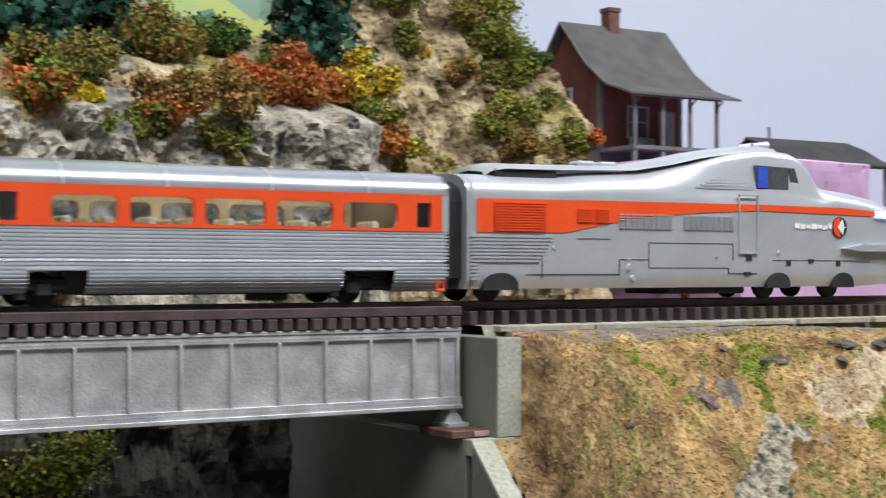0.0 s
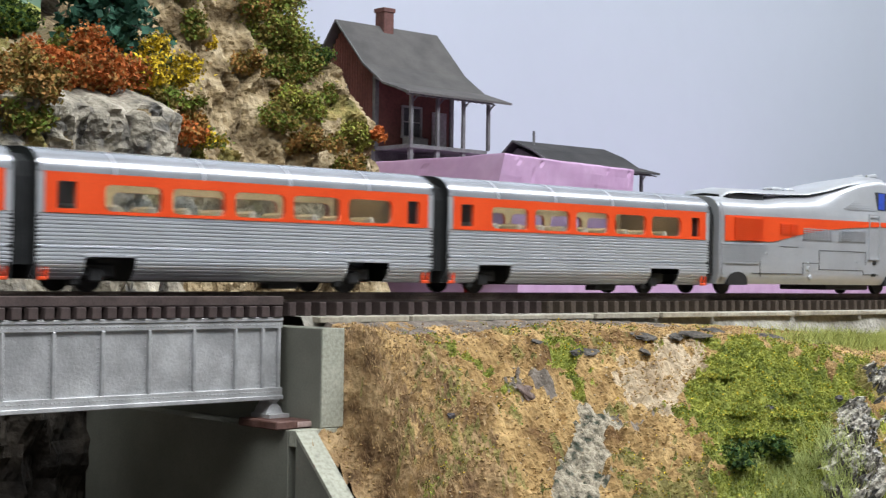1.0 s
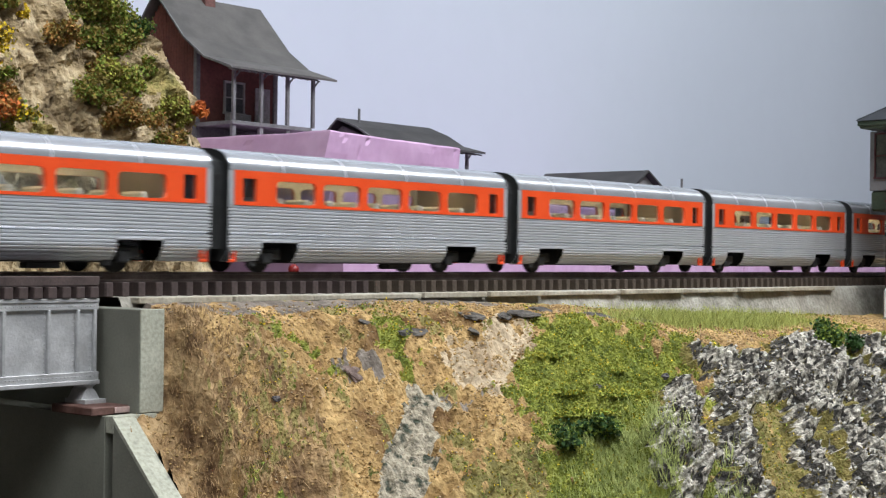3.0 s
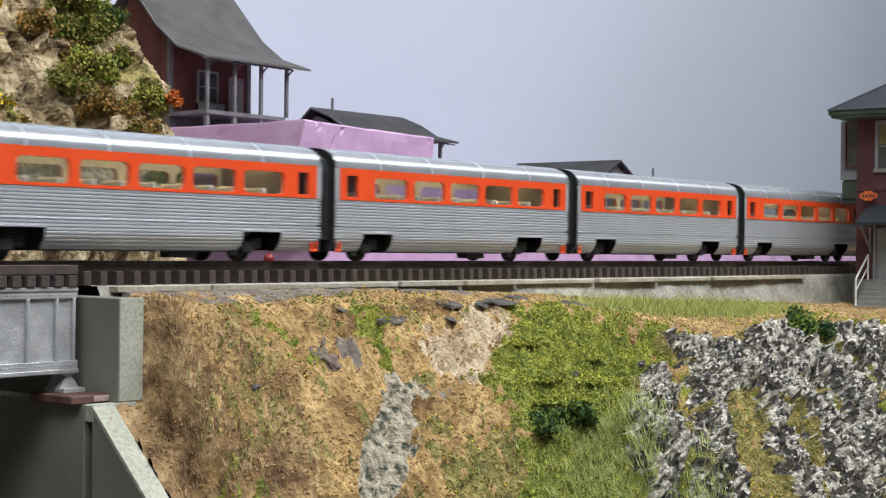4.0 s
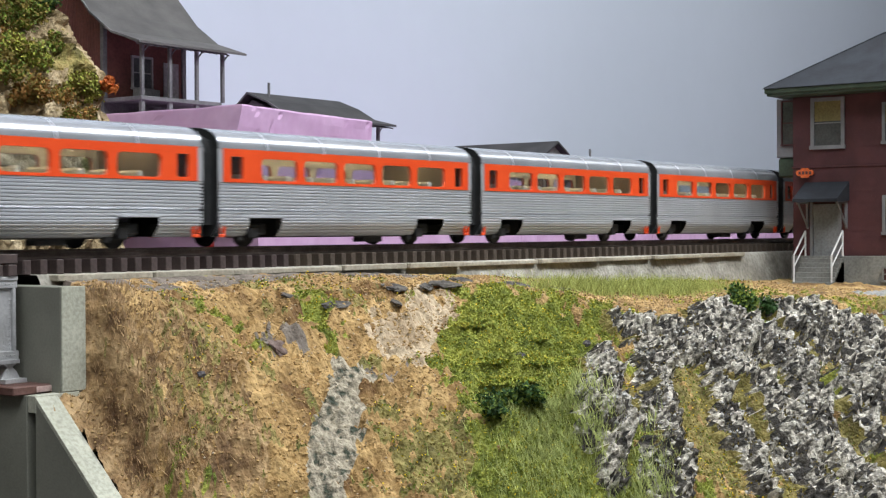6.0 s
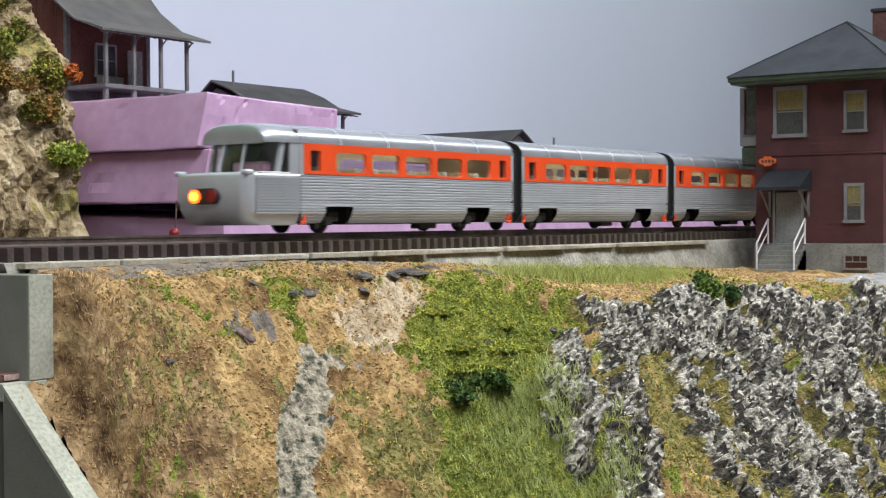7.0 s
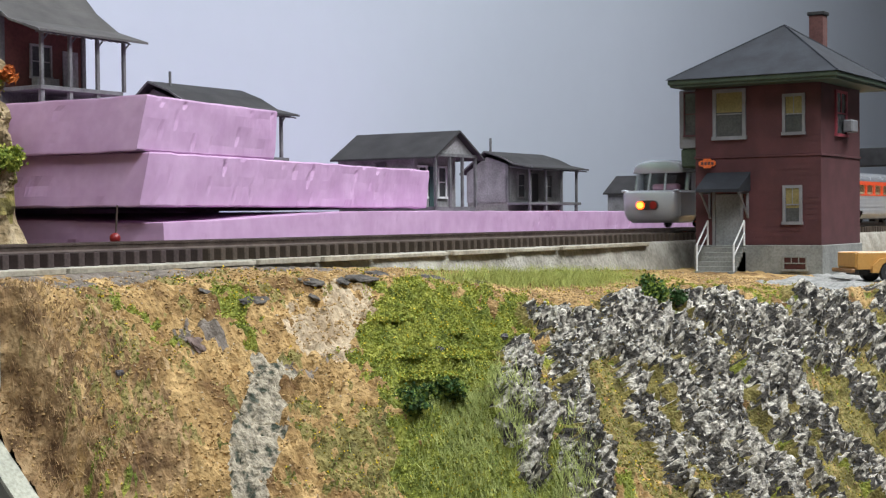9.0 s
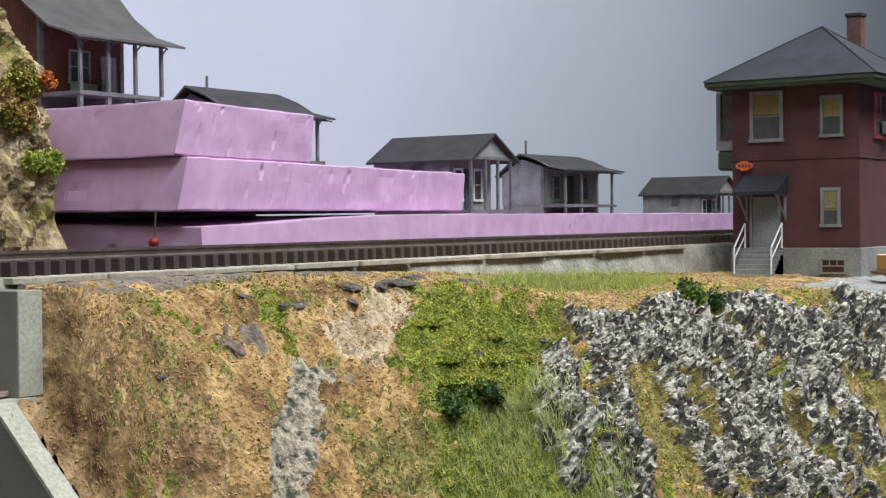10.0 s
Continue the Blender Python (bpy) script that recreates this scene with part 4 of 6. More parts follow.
@lru_cache(maxsize=None)
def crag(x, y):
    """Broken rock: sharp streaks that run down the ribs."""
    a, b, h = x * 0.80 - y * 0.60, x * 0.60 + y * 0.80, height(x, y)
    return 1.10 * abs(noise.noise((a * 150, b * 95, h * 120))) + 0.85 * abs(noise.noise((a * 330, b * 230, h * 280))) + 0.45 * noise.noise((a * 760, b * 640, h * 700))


@lru_cache(maxsize=None)
def relief(x, y):
    z = 0.0036 * grain(x, y, 55, 1) + 0.0050 * abs(grain(x, y, 120, 2)) - 0.0014 - 0.0052 * max(0.0, grain(x, y, 170, 25) - 0.26) + 0.0026 * abs(grain(x, y, 290, 26)) + 0.0018 * grain(x, y, 420, 5) + 0.0010 * grain(x, y, 900, 18)
    steep = min(1.0, max(0.0, (crest(x) - y + 0.004) / 0.012))
    z *= 0.35 + 0.65 * steep
    r = rocky(x, y)
    if r > 0:
        q = min(1.0, r * 1.5)
        z += 0.0070 * q * q * (3 - 2 * q) + min(1.0, r * 3) * 0.0056 * (crag(x, y) - 0.45)
    return float(z)


def blob(x, y, cx, cy, r):
    return math.exp(-((x - cx) ** 2 + (y - cy) ** 2) / (r * r))


SPECKLED = ((0.064, -0.0765), (0.051, -0.0830), (0.038, -0.0910), (0.030, -0.1000))
TURFS = ((0.120, -0.098, 0.024, 1.9), (0.149, -0.083, 0.016, 1.3), (0.155, -0.102, 0.014, 1.1), (0.101, -0.096, 0.014, 1.2), (0.040, -0.048, 0.008, 0.75), (0.070, -0.061, 0.008, 1.0), (0.077, -0.053, 0.007, 0.9), (0.003, -0.068, 0.005, 0.9), (0.010, -0.078, 0.005, 0.8), (0.095, -0.126, 0.018, 1.4), (0.104, -0.142, 0.020, 1.4), (0.070, -0.119, 0.012, 0.7), (0.185, -0.090, 0.020, 0.9), (0.250, -0.104, 0.020, 0.8), (0.33, -0.045, 0.06, 0.6), (0.35, -0.115, 0.03, 0.7))


def zone(x, y):
    """Which ground cover lies at a spot, by name."""
    n1, n2, n3 = grain(x, y, 60, 11), grain(x, y, 200, 12), grain(x, y, 520, 13)
    r = rocky(x, y)
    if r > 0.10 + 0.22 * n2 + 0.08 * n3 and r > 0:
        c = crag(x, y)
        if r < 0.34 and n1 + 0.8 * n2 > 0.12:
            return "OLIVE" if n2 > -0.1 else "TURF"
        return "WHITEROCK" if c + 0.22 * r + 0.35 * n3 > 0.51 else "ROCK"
    between = 1.0 if x > 0.13 and y < min(crest(x) - 0.006, -0.110) else 0.0
    sc = {
        "DIRT": 1.15 - x / 0.026 + 0.7 * n1 - 0.5 * n3 + 0.9 * blob(x, y, 0.022, -0.076, 0.007) + 0.6 * blob(x, y, 0.033, -0.066, 0.006),
        "SOIL": 0.62 - 0.4 * n2 + 0.15 * n3,
        "SAND": 1.5 * blob(x, y, 0.090, -0.077, 0.012) + 1.1 * blob(x, y, 0.110, -0.075, 0.011) + 0.6 * blob(x, y, 0.122, -0.060, 0.012) + 0.4 * n2 + 0.2 * n3,
        "PALEROCK": 1.9 * max(0.0, 1.25 - off_line(x + 0.004 * n1, y + 0.003 * n2, SPECKLED) / 0.0062) + 0.6 * n2 + 0.5 * n3,
        "TURF": sum(q * blob(x, y, cx, cy, w) for cx, cy, w, q in TURFS) + 0.75 * n2 + 0.55 * n3 + 0.3 * n1 + 0.35 * between,
        "OLIVE": 0.36 + 0.45 * n1 + 0.65 * n3 + 0.4 * n2 + 0.7 * blob(x, y, 0.064, -0.108, 0.014) + 0.35 * blob(x, y, 0.014, -0.066, 0.012) + 0.7 * between,
        "GRAVEL": 0.22 + 0.5 * noise.noise((x * 80, y * 80, 17.0)) + 0.35 * n3 + 0.45 * blob(x, y, 0.052, -0.066, 0.008) + 0.45 * blob(x, y, 0.077, -0.085, 0.008) + (0.6 if y > -0.036 and x < 0.16 else 0.0),
        "ROAD": 2.0 if (x > 0.385 and y > crest(x) + 0.004 and y < -0.100 + 0.006 * n1) else 0.0,
    }
    if y > crest(x) and x > 0.12 and y < -0.036:
        sc["SOIL"] += 0.35
        sc["SAND"] += 0.25
    return max(sc, key=sc.get)


def bank(x, y, z):
    """Beside the abutment the ground drops steeply to the coping of the wing wall."""
    if x > 0.006:
        return z
    w = min(1.0, max(0.0, (x + 0.0005) / 0.0065))
    w = w * w * (3 - 2 * w)
    low = -0.0379 - 0.98 * max(0.0, -0.0386 - y) + 0.9 * relief(x, y)
    return (low * (1 - w) + z * w) if y < -0.0388 or x < 0.0004 else min(z, -0.0103)


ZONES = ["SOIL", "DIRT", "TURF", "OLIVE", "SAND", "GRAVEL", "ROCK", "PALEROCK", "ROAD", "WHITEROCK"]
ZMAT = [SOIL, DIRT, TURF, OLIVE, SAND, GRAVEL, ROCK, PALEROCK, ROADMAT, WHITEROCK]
gx = np.concatenate([np.arange(-0.0095, 0.20, 0.00072), np.arange(0.20, 0.42, 0.00095), np.arange(0.42, 1.0, 0.006), np.arange(1.0, 2.6, 0.06)])
gy = np.concatenate([np.arange(-0.0225, -0.1900, -0.00082), np.arange(-0.1900, -0.2325, -0.003)])
verts, faces, mats = [], [], []
NY = len(gy)
for x in gx.tolist():
    for y in gy.tolist():
        z = height(x, y) + relief(x, y) if y < -0.030 else height(x, y) + relief(x, y) * 0.4
        z = bank(x, y, z)
        out = relief(x, y) * min(1.0, 3 * rocky(x, y))
        verts.append((float(x), float(y) - 0.62 * out, float(max(z - 0.30 * out, -0.128))))
for i in range(len(gx) - 1):
    for j in range(NY - 1):
        a = i * NY + j
        faces.append((a, a + 1, a + NY + 1, a + NY))
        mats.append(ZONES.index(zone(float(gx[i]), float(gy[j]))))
CELLS = {name: [] for name in ZONES}
for f, m in zip(faces, mats):
    x, y, z = verts[f[0]]
    if x < 0.45 and -0.185 < y < -0.027:
        CELLS[ZONES[m]].append((verts[f[0]], verts[f[1]], verts[f[3]]))
me = bpy.data.meshes.new("ground_hillside")
me.from_pydata(verts, [], faces)
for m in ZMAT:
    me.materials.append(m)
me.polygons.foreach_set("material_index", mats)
me.update()
hill = tagged(new("ground_hillside", me), "earth, turf and ribbed rock hillside below the track", "hillside", kind="structure")
struct("ground_fascia", bx(-0.01, 2.6, -0.236, -0.231, -0.16, -0.10), BOARDMAT, "dark front board of the benchwork")


def surface(x, y):
    return float(bank(x, y, height(x, y) + relief(x, y)))


def crumbs(name, count, pick, size, mat, label, flat=0.8):
    """Loose grains strewn over the ground: small uneven lumps."""
    v, f = [], []
    base = np.array([(1, 0, 0), (-1, 0, 0), (0, 1, 0), (0, -1, 0), (0, 0, 1), (0, 0, -1)], float)
    tri = ((0, 2, 4), (2, 1, 4), (1, 3, 4), (3, 0, 4), (2, 0, 5), (1, 2, 5), (3, 1, 5), (0, 3, 5))
    for _ in range(count):
        x, y, z = pick()
        s = RG.uniform(*size)
        p = base * s * RG.uniform(0.6, 1.2, (6, 1))
        p[:, 2] *= flat
        a = RG.uniform(0, 6.28)
        q = np.stack([p[:, 0] * math.cos(a) - p[:, 1] * math.sin(a), p[:, 0] * math.sin(a) + p[:, 1] * math.cos(a), p[:, 2]], 1)
        q += (x, y, z + s * 0.25)
        k = len(v)
        v += q.tolist()
        f += [(k + a_, k + b_, k + c_) for a_, b_, c_ in tri]
    m = bpy.data.meshes.new(name)
    m.from_pydata(v, [], f)
    m.materials.append(mat)
    return tagged(new(name, m), label, name.replace("_", " "), kind="stuff")


def spot(zones, x0=-0.008, x1=0.42):
    """Gives random places on the ground cover named."""
    cells = [c for q in zones for c in CELLS[q] if x0 < c[0][0] < x1]

    def go():
        p, q, r = cells[int(RG.integers(len(cells)))]
        u, v = RG.random(), RG.random()
        return tuple(p[k] + u * (q[k] - p[k]) + v * (r[k] - p[k]) for k in range(3))
    return go


crumbs("soil_grains", 20000, spot(("SOIL", "DIRT", "SAND")), (0.0002, 0.0007), leafmat("ochre_grains", (0.30, 0.185, 0.07), (0.52, 0.35, 0.155)), "loose ochre soil grains strewn over the slope")
crumbs("dark_grains", 1800, spot(("DIRT", "GRAVEL", "OLIVE", "SOIL")), (0.0003, 0.0007), leafmat("dark_brown_grains", (0.17, 0.105, 0.05), (0.32, 0.21, 0.11)), "dark brown earth crumbs on the slope")
crumbs("pale_grains", 2500, spot(("SAND", "GRAVEL", "PALEROCK", "SOIL")), (0.0002, 0.0005), leafmat("pale_grains", (0.36, 0.29, 0.20), (0.52, 0.44, 0.32)), "pale grit and small stones on the slope")
crumbs("rock_chips", 1800, spot(("ROCK", "WHITEROCK"), 0.11, 0.45), (0.0003, 0.0010), material("rock_chip_stone", (0.16, 0.155, 0.15), (0.66, 0.64, 0.60), 260, 0.9, 0, 0.5, 900, rand=0.4), "weathered grey and white rock chips", 0.9)


def leaves(points, size, rnd):
    """Small leaf quads at the points, turned at random: vertices and faces."""
    n = len(points)
    a = rnd.normal(size=(n, 3))
    a /= np.linalg.norm(a, axis=1, keepdims=True)
    b = np.cross(a, rnd.normal(size=(n, 3)))
    b /= np.linalg.norm(b, axis=1, keepdims=True) + 1e-9
    s = rnd.uniform(size[0], size[1], (n, 1))
    p = np.stack([points - a * s - b * s * 0.6, points + a * s - b * s * 0.6, points + a * s * 0.7 + b * s * 0.7, points - a * s * 0.7 + b * s * 0.7], 1).reshape(-1, 3)
    f = [(4 * k, 4 * k + 1, 4 * k + 2, 4 * k + 3) for k in range(n)]
    return p.tolist(), f


def leaf_mesh(name, points, size, mat, rnd):
    v, f = leaves(np.asarray(points, float), size, rnd)
    m = bpy.data.meshes.new(name)
    m.from_pydata(v, [], f)
    m.materials.append(mat)
    return new(name, m)


def turf_points(count, zones, x0, x1, lift):
    pts = []
    go = spot(zones, x0, x1)
    while len(pts) < count:
        x, y, z = go()
        pts.append((x, y, z + RG.uniform(0, lift)))
    return pts


tagged(leaf_mesh("turf_flakes", turf_points(42000, ("TURF",), 0.0, 0.42, 0.0014), (0.00016, 0.00042), LEAF["bright"], RG), "bright green turf flakes on the slope", "turf", kind="stuff")
tagged(leaf_mesh("yellow_turf_flakes", turf_points(5000, ("TURF", "OLIVE"), 0.0, 0.42, 0.0016), (0.00015, 0.00035), LEAF["yellow"], RG), "yellow flecks in the turf", "turf", kind="stuff")
tagged(leaf_mesh("dark_turf_flakes", turf_points(9000, ("TURF", "OLIVE"), 0.0, 0.42, 0.0010), (0.00016, 0.00045), LEAF["green"], RG), "darker green turf flakes", "turf", kind="stuff")
tagged(leaf_mesh("olive_flakes", turf_points(14000, ("OLIVE", "ROCK"), 0.0, 0.45, 0.0008), (0.00016, 0.00045), LEAF["olive"], RG), "olive brown moss flakes on earth and rock", "moss", kind="stuff")


def blades(name, spots, count, hgt, mat, label):
    """Upright static-grass blades."""
    v, f = [], []
    for _ in range(count):
        cx, cy, r = spots[int(RG.integers(len(spots)))]
        x, y = cx + RG.normal() * r[0], cy + RG.normal() * r[1]
        h = RG.uniform(*hgt)
        z = surface(x, y) - 0.0003
        dx, dy = RG.normal(size=2) * h * 0.35
        w = 0.00022
        k = len(v)
        v += [(x - w, y, z), (x + w, y, z), (x + dx, y + dy, z + h)]
        f.append((k, k + 1, k + 2))
    m = bpy.data.meshes.new(name)
    m.from_pydata(v, [], f)
    m.materials.append(mat)
    tagged(new(name, m), label, "grass", kind="stuff")


blades("tall_grass", [(0.222, -0.058, (0.018, 0.006)), (0.262, -0.060, (0.024, 0.007)), (0.305, -0.056, (0.022, 0.007))], 5200, (0.0035, 0.0075), leafmat("dry_green_grass", (0.22, 0.26, 0.05), (0.42, 0.44, 0.12)), "dry yellow-green grass tufts beside the roadbed")
blades("slope_grass", [(0.095, -0.124, (0.012, 0.008)), (0.089, -0.136, (0.012, 0.010)), (0.105, -0.120, (0.006, 0.005)), (0.104, -0.148, (0.008, 0.010))], 4500, (0.0025, 0.0055), leafmat("fresh_green_grass", (0.27, 0.32, 0.085), (0.50, 0.54, 0.19)), "fresh green static grass low on the slope")
blades("brown_fibres", [(0.006, -0.046, (0.006, 0.004)), (0.014, -0.052, (0.009, 0.006)), (0.004, -0.060, (0.005, 0.007)), (0.012, -0.066, (0.008, 0.007)), (0.002, -0.072, (0.004, 0.007))], 3600, (0.0010, 0.0030), leafmat("straw_fibres", (0.30, 0.18, 0.08), (0.55, 0.38, 0.20)), "brown straw fibres beside the abutment")


def bush(name, c, r, mats, n, label, size=(0.0008, 0.0018), stem=True, seed=0):
    """A shrub: clumps of leaves on short twigs, uneven, with gaps."""
    rnd = np.random.default_rng(seed)
    ob = thing(name, label, "bush", pose(*c))
    tw = bmesh.new()
    k = 12
    cl = rnd.normal(size=(k, 3)) * 0.42
    cl[:, 2] = np.abs(cl[:, 2]) + 0.25
    cl *= np.array(r)
    for p in cl:
        cyl((0, 0, -0.001), tuple(p), 0.0003, 4, 0.00015, tw)
    part("twigs", tw, DIRT, ob)
    each = n // (k * len(mats))
    for q, m in enumerate(mats):
        pts = np.concatenate([p + rnd.normal(size=(each, 3)) * np.array(r) * 0.20 for p in cl[q::1]])
        o = leaf_mesh("foliage", pts, size, m, rnd)
        o.parent = ob
    return ob


def on(x, y, d=0.0):
    return (x, y, surface(x, y) + d)


bush("green_shrub", on(0.0955, -0.1075), (0.0080, 0.006, 0.0046), [LEAF["dark"], LEAF["green"]], 9000, "dark green leafy shrub low on the slope", (0.0003, 0.0008), seed=1)
bush("green_shrub", on(0.1040, -0.1135), (0.0055, 0.005, 0.004), [LEAF["green"], LEAF["dark"]], 4200, "small dark green shrub beside a larger one", (0.0003, 0.0008), seed=2)
bush("green_shrub", on(0.2530, -0.1100), (0.0078, 0.007, 0.0075), [LEAF["dark"], LEAF["green"]], 7000, "rounded dark green shrub on the rock crest", (0.0003, 0.0008), seed=3)
for k, (x, y, r) in enumerate(((0.112, -0.092, 0.011), (0.126, -0.100, 0.011), (0.104, -0.100, 0.010), (0.138, -0.090, 0.011), (0.140, -0.103, 0.009), (0.120, -0.083, 0.009))):
    bush("turf_clump", on(x, y, -0.002), (r, r * 0.8, 0.0013), [LEAF["bright"], LEAF["yellowgreen"], LEAF["green"]], 7000, "low mound of bright green and yellow foam turf", (0.0002, 0.0005), seed=20 + k)


def stone(name, c, r, mat, label, seed, cat="stone"):
    bm = bmesh.new()
    bmesh.ops.create_icosphere(bm, subdivisions=3, radius=1)
    for v in bm.verts:
        d = 1 + 0.40 * noise.noise(v.co * 1.6 + Vector((seed * 3.1, 0, 0))) + 0.22 * noise.noise(v.co * 4.5 + Vector((seed, 5, 0)))
        v.co = Vector((v.co.x * r[0], v.co.y * r[1], v.co.z * r[2])) * d
    ob = mesh_ob(name, bm, mat)
    ob.matrix_basis = pose(*c, 18 * math.sin(seed), 14 * math.cos(seed), 40 * seed)
    return tagged(ob, label, cat)


PLATEMAT = material("purple_brown_slate", (0.10, 0.065, 0.055), (0.20, 0.145, 0.125), 300, 0.9, 0, 0.6, 900)
BARK = material("dark_bark_chip", (0.045, 0.040, 0.036), (0.13, 0.115, 0.10), 200, 0.9, 0, 0.7, 700)
DARKSTONE = material("dark_purple_stone", (0.06, 0.055, 0.06), (0.15, 0.135, 0.14), 300, 0.9, 0, 0.6, 900)
ps = stone("slate_disc", (0.052, -0.0615, -0.0255), (0.0042, 0.0036, 0.0010), PLATEMAT, "flat round purple-brown slate on the bank", 1)
ps.matrix_basis = pose(0.052, -0.0615, surface(0.052, -0.0615) + 0.0006, 42, 0, 10)
for k, (x, y, r) in enumerate(((0.118, -0.1000, 0.0018), (0.198, -0.1020, 0.0020), (0.136, -0.1050, 0.0016), (0.145, -0.1075, 0.0013), (0.128, -0.1040, 0.0012), (0.022, -0.060, 0.0011))):
    stone("stone", on(x, y, 0.0004), (r, r * 0.85, r * 0.8), DARKSTONE, "small dark purple stone half sunk in turf", 3 + k)
for k, (x, y, ln, a) in enumerate(((0.070, -0.0500, 0.0070, 15), (0.108, -0.0590, 0.0060, -10), (0.122, -0.0610, 0.0085, 25), (0.134, -0.0560, 0.0050, 60), (0.152, -0.0540, 0.0060, -20), (0.178, -0.0560, 0.0090, -35), (0.077, -0.0610, 0.0050, -30), (0.100, -0.0660, 0.0050, 40), (0.205, -0.0620, 0.0070, -30), (0.128, -0.0640, 0.0060, -25))):
    b = stone("bark_chip", on(x, y, 0.0008), (ln * 0.9, 0.0021, 0.0007), BARK, "dark splinter of bark lying on the bank", k, "bark")
    b.matrix_basis = pose(*on(x, y, 0.0005), 26, 8 - 4 * (k % 4), a)

# ---- cliff behind the track ----
def cliff_y(x, z):
    """Depth of the cliff face at x and height z: ledge in front on the west, stepping back to the east."""
    k = 1 / (1 + math.exp((x - 0.046) / 0.010))
    ledge = 0.076 + (2.3 * max(0.0, z - 0.062 + 0.006 * noise.noise((x * 30, 0, 2.0))))
    back = 0.168 + 0.12 * max(0.0, x - 0.05) + 0.30 * max(0.0, z - 0.03)
    y = min(ledge, back) * k + back * (1 - k)
    xe = np.interp(z, [-0.02, 0.06, 0.080, 0.103, 0.126, 0.139, 0.165], [0.212, 0.210, 0.205, 0.192, 0.170, 0.145, 0.105])
    y += 5.0 * max(0.0, x - xe) ** 1.0 if x > xe else 0.0
    p = Vector((x, 0.7 * z, 0.0))
    n = 0.010 * noise.noise(p * 28) + 0.0055 * abs(noise.noise(p * 75 + Vector((3, 1, 0)))) + 0.0028 * noise.noise(p * 190)
    cel = noise.voronoi(p * 48)[0]
    n -= 0.013 * (cel[1] - cel[0])
    small = noise.voronoi(p * 130 + Vector((0, 4, 0)))[0]
    n -= 0.0048 * (small[1] - small[0])
    n += 0.0020 * abs(noise.noise(p * 330)) + 0.0012 * noise.noise(p * 640)
    return y + n


def cliff_top(x):
    return float(np.interp(x, [-0.7, -0.08, 0.005, 0.035, 0.060], [0.094, 0.094, 0.098, 0.115, 0.20])) + 0.006 * noise.noise((x * 45, 3.0, 0.0))


cx = np.concatenate([np.arange(-0.70, -0.20, 0.008), np.arange(-0.20, 0.232, 0.0013)])
cz = np.concatenate([np.arange(-0.13, 0.02, 0.004), np.arange(0.02, 0.176, 0.0013)])
verts = [(x, float(cliff_y(x, z)), z) for x in cx.tolist() for z in cz.tolist()]
NZ = len(cz)
faces, mats = [], []
for i in range(len(cx) - 1):
    for j in range(NZ - 1):
        a = i * NZ + j
        x, z = float(cx[i]), float(cz[j])
        if z > cliff_top(x):
            continue
        faces.append((a, a + NZ, a + NZ + 1, a + 1))
        n = noise.noise((x * 40, z * 40, 21.0)) + 0.5 * noise.noise((x * 130, z * 130, 22.0))
        # below the track the ravine's shade is painted on as near-black earth
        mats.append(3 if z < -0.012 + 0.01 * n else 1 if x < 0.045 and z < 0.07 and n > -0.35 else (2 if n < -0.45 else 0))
me = bpy.data.meshes.new("cliff")
me.from_pydata(verts, [], faces)
for m in (CLIFF, LEDGE, OLIVE, SHADED_EARTH):
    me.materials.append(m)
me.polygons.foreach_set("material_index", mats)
me.update()
tagged(new("cliff", me), "rugged tan and grey rock cliff behind the track", "cliff", kind="structure")


def cliff_bush(x, z, r, mats, n, label, seed, size=(0.0010, 0.0022)):
    bush("autumn_bush", (x, cliff_y(x, z) - 0.002, z), (r, r * 0.5, r * 0.75), mats, n, label, size, seed=seed)


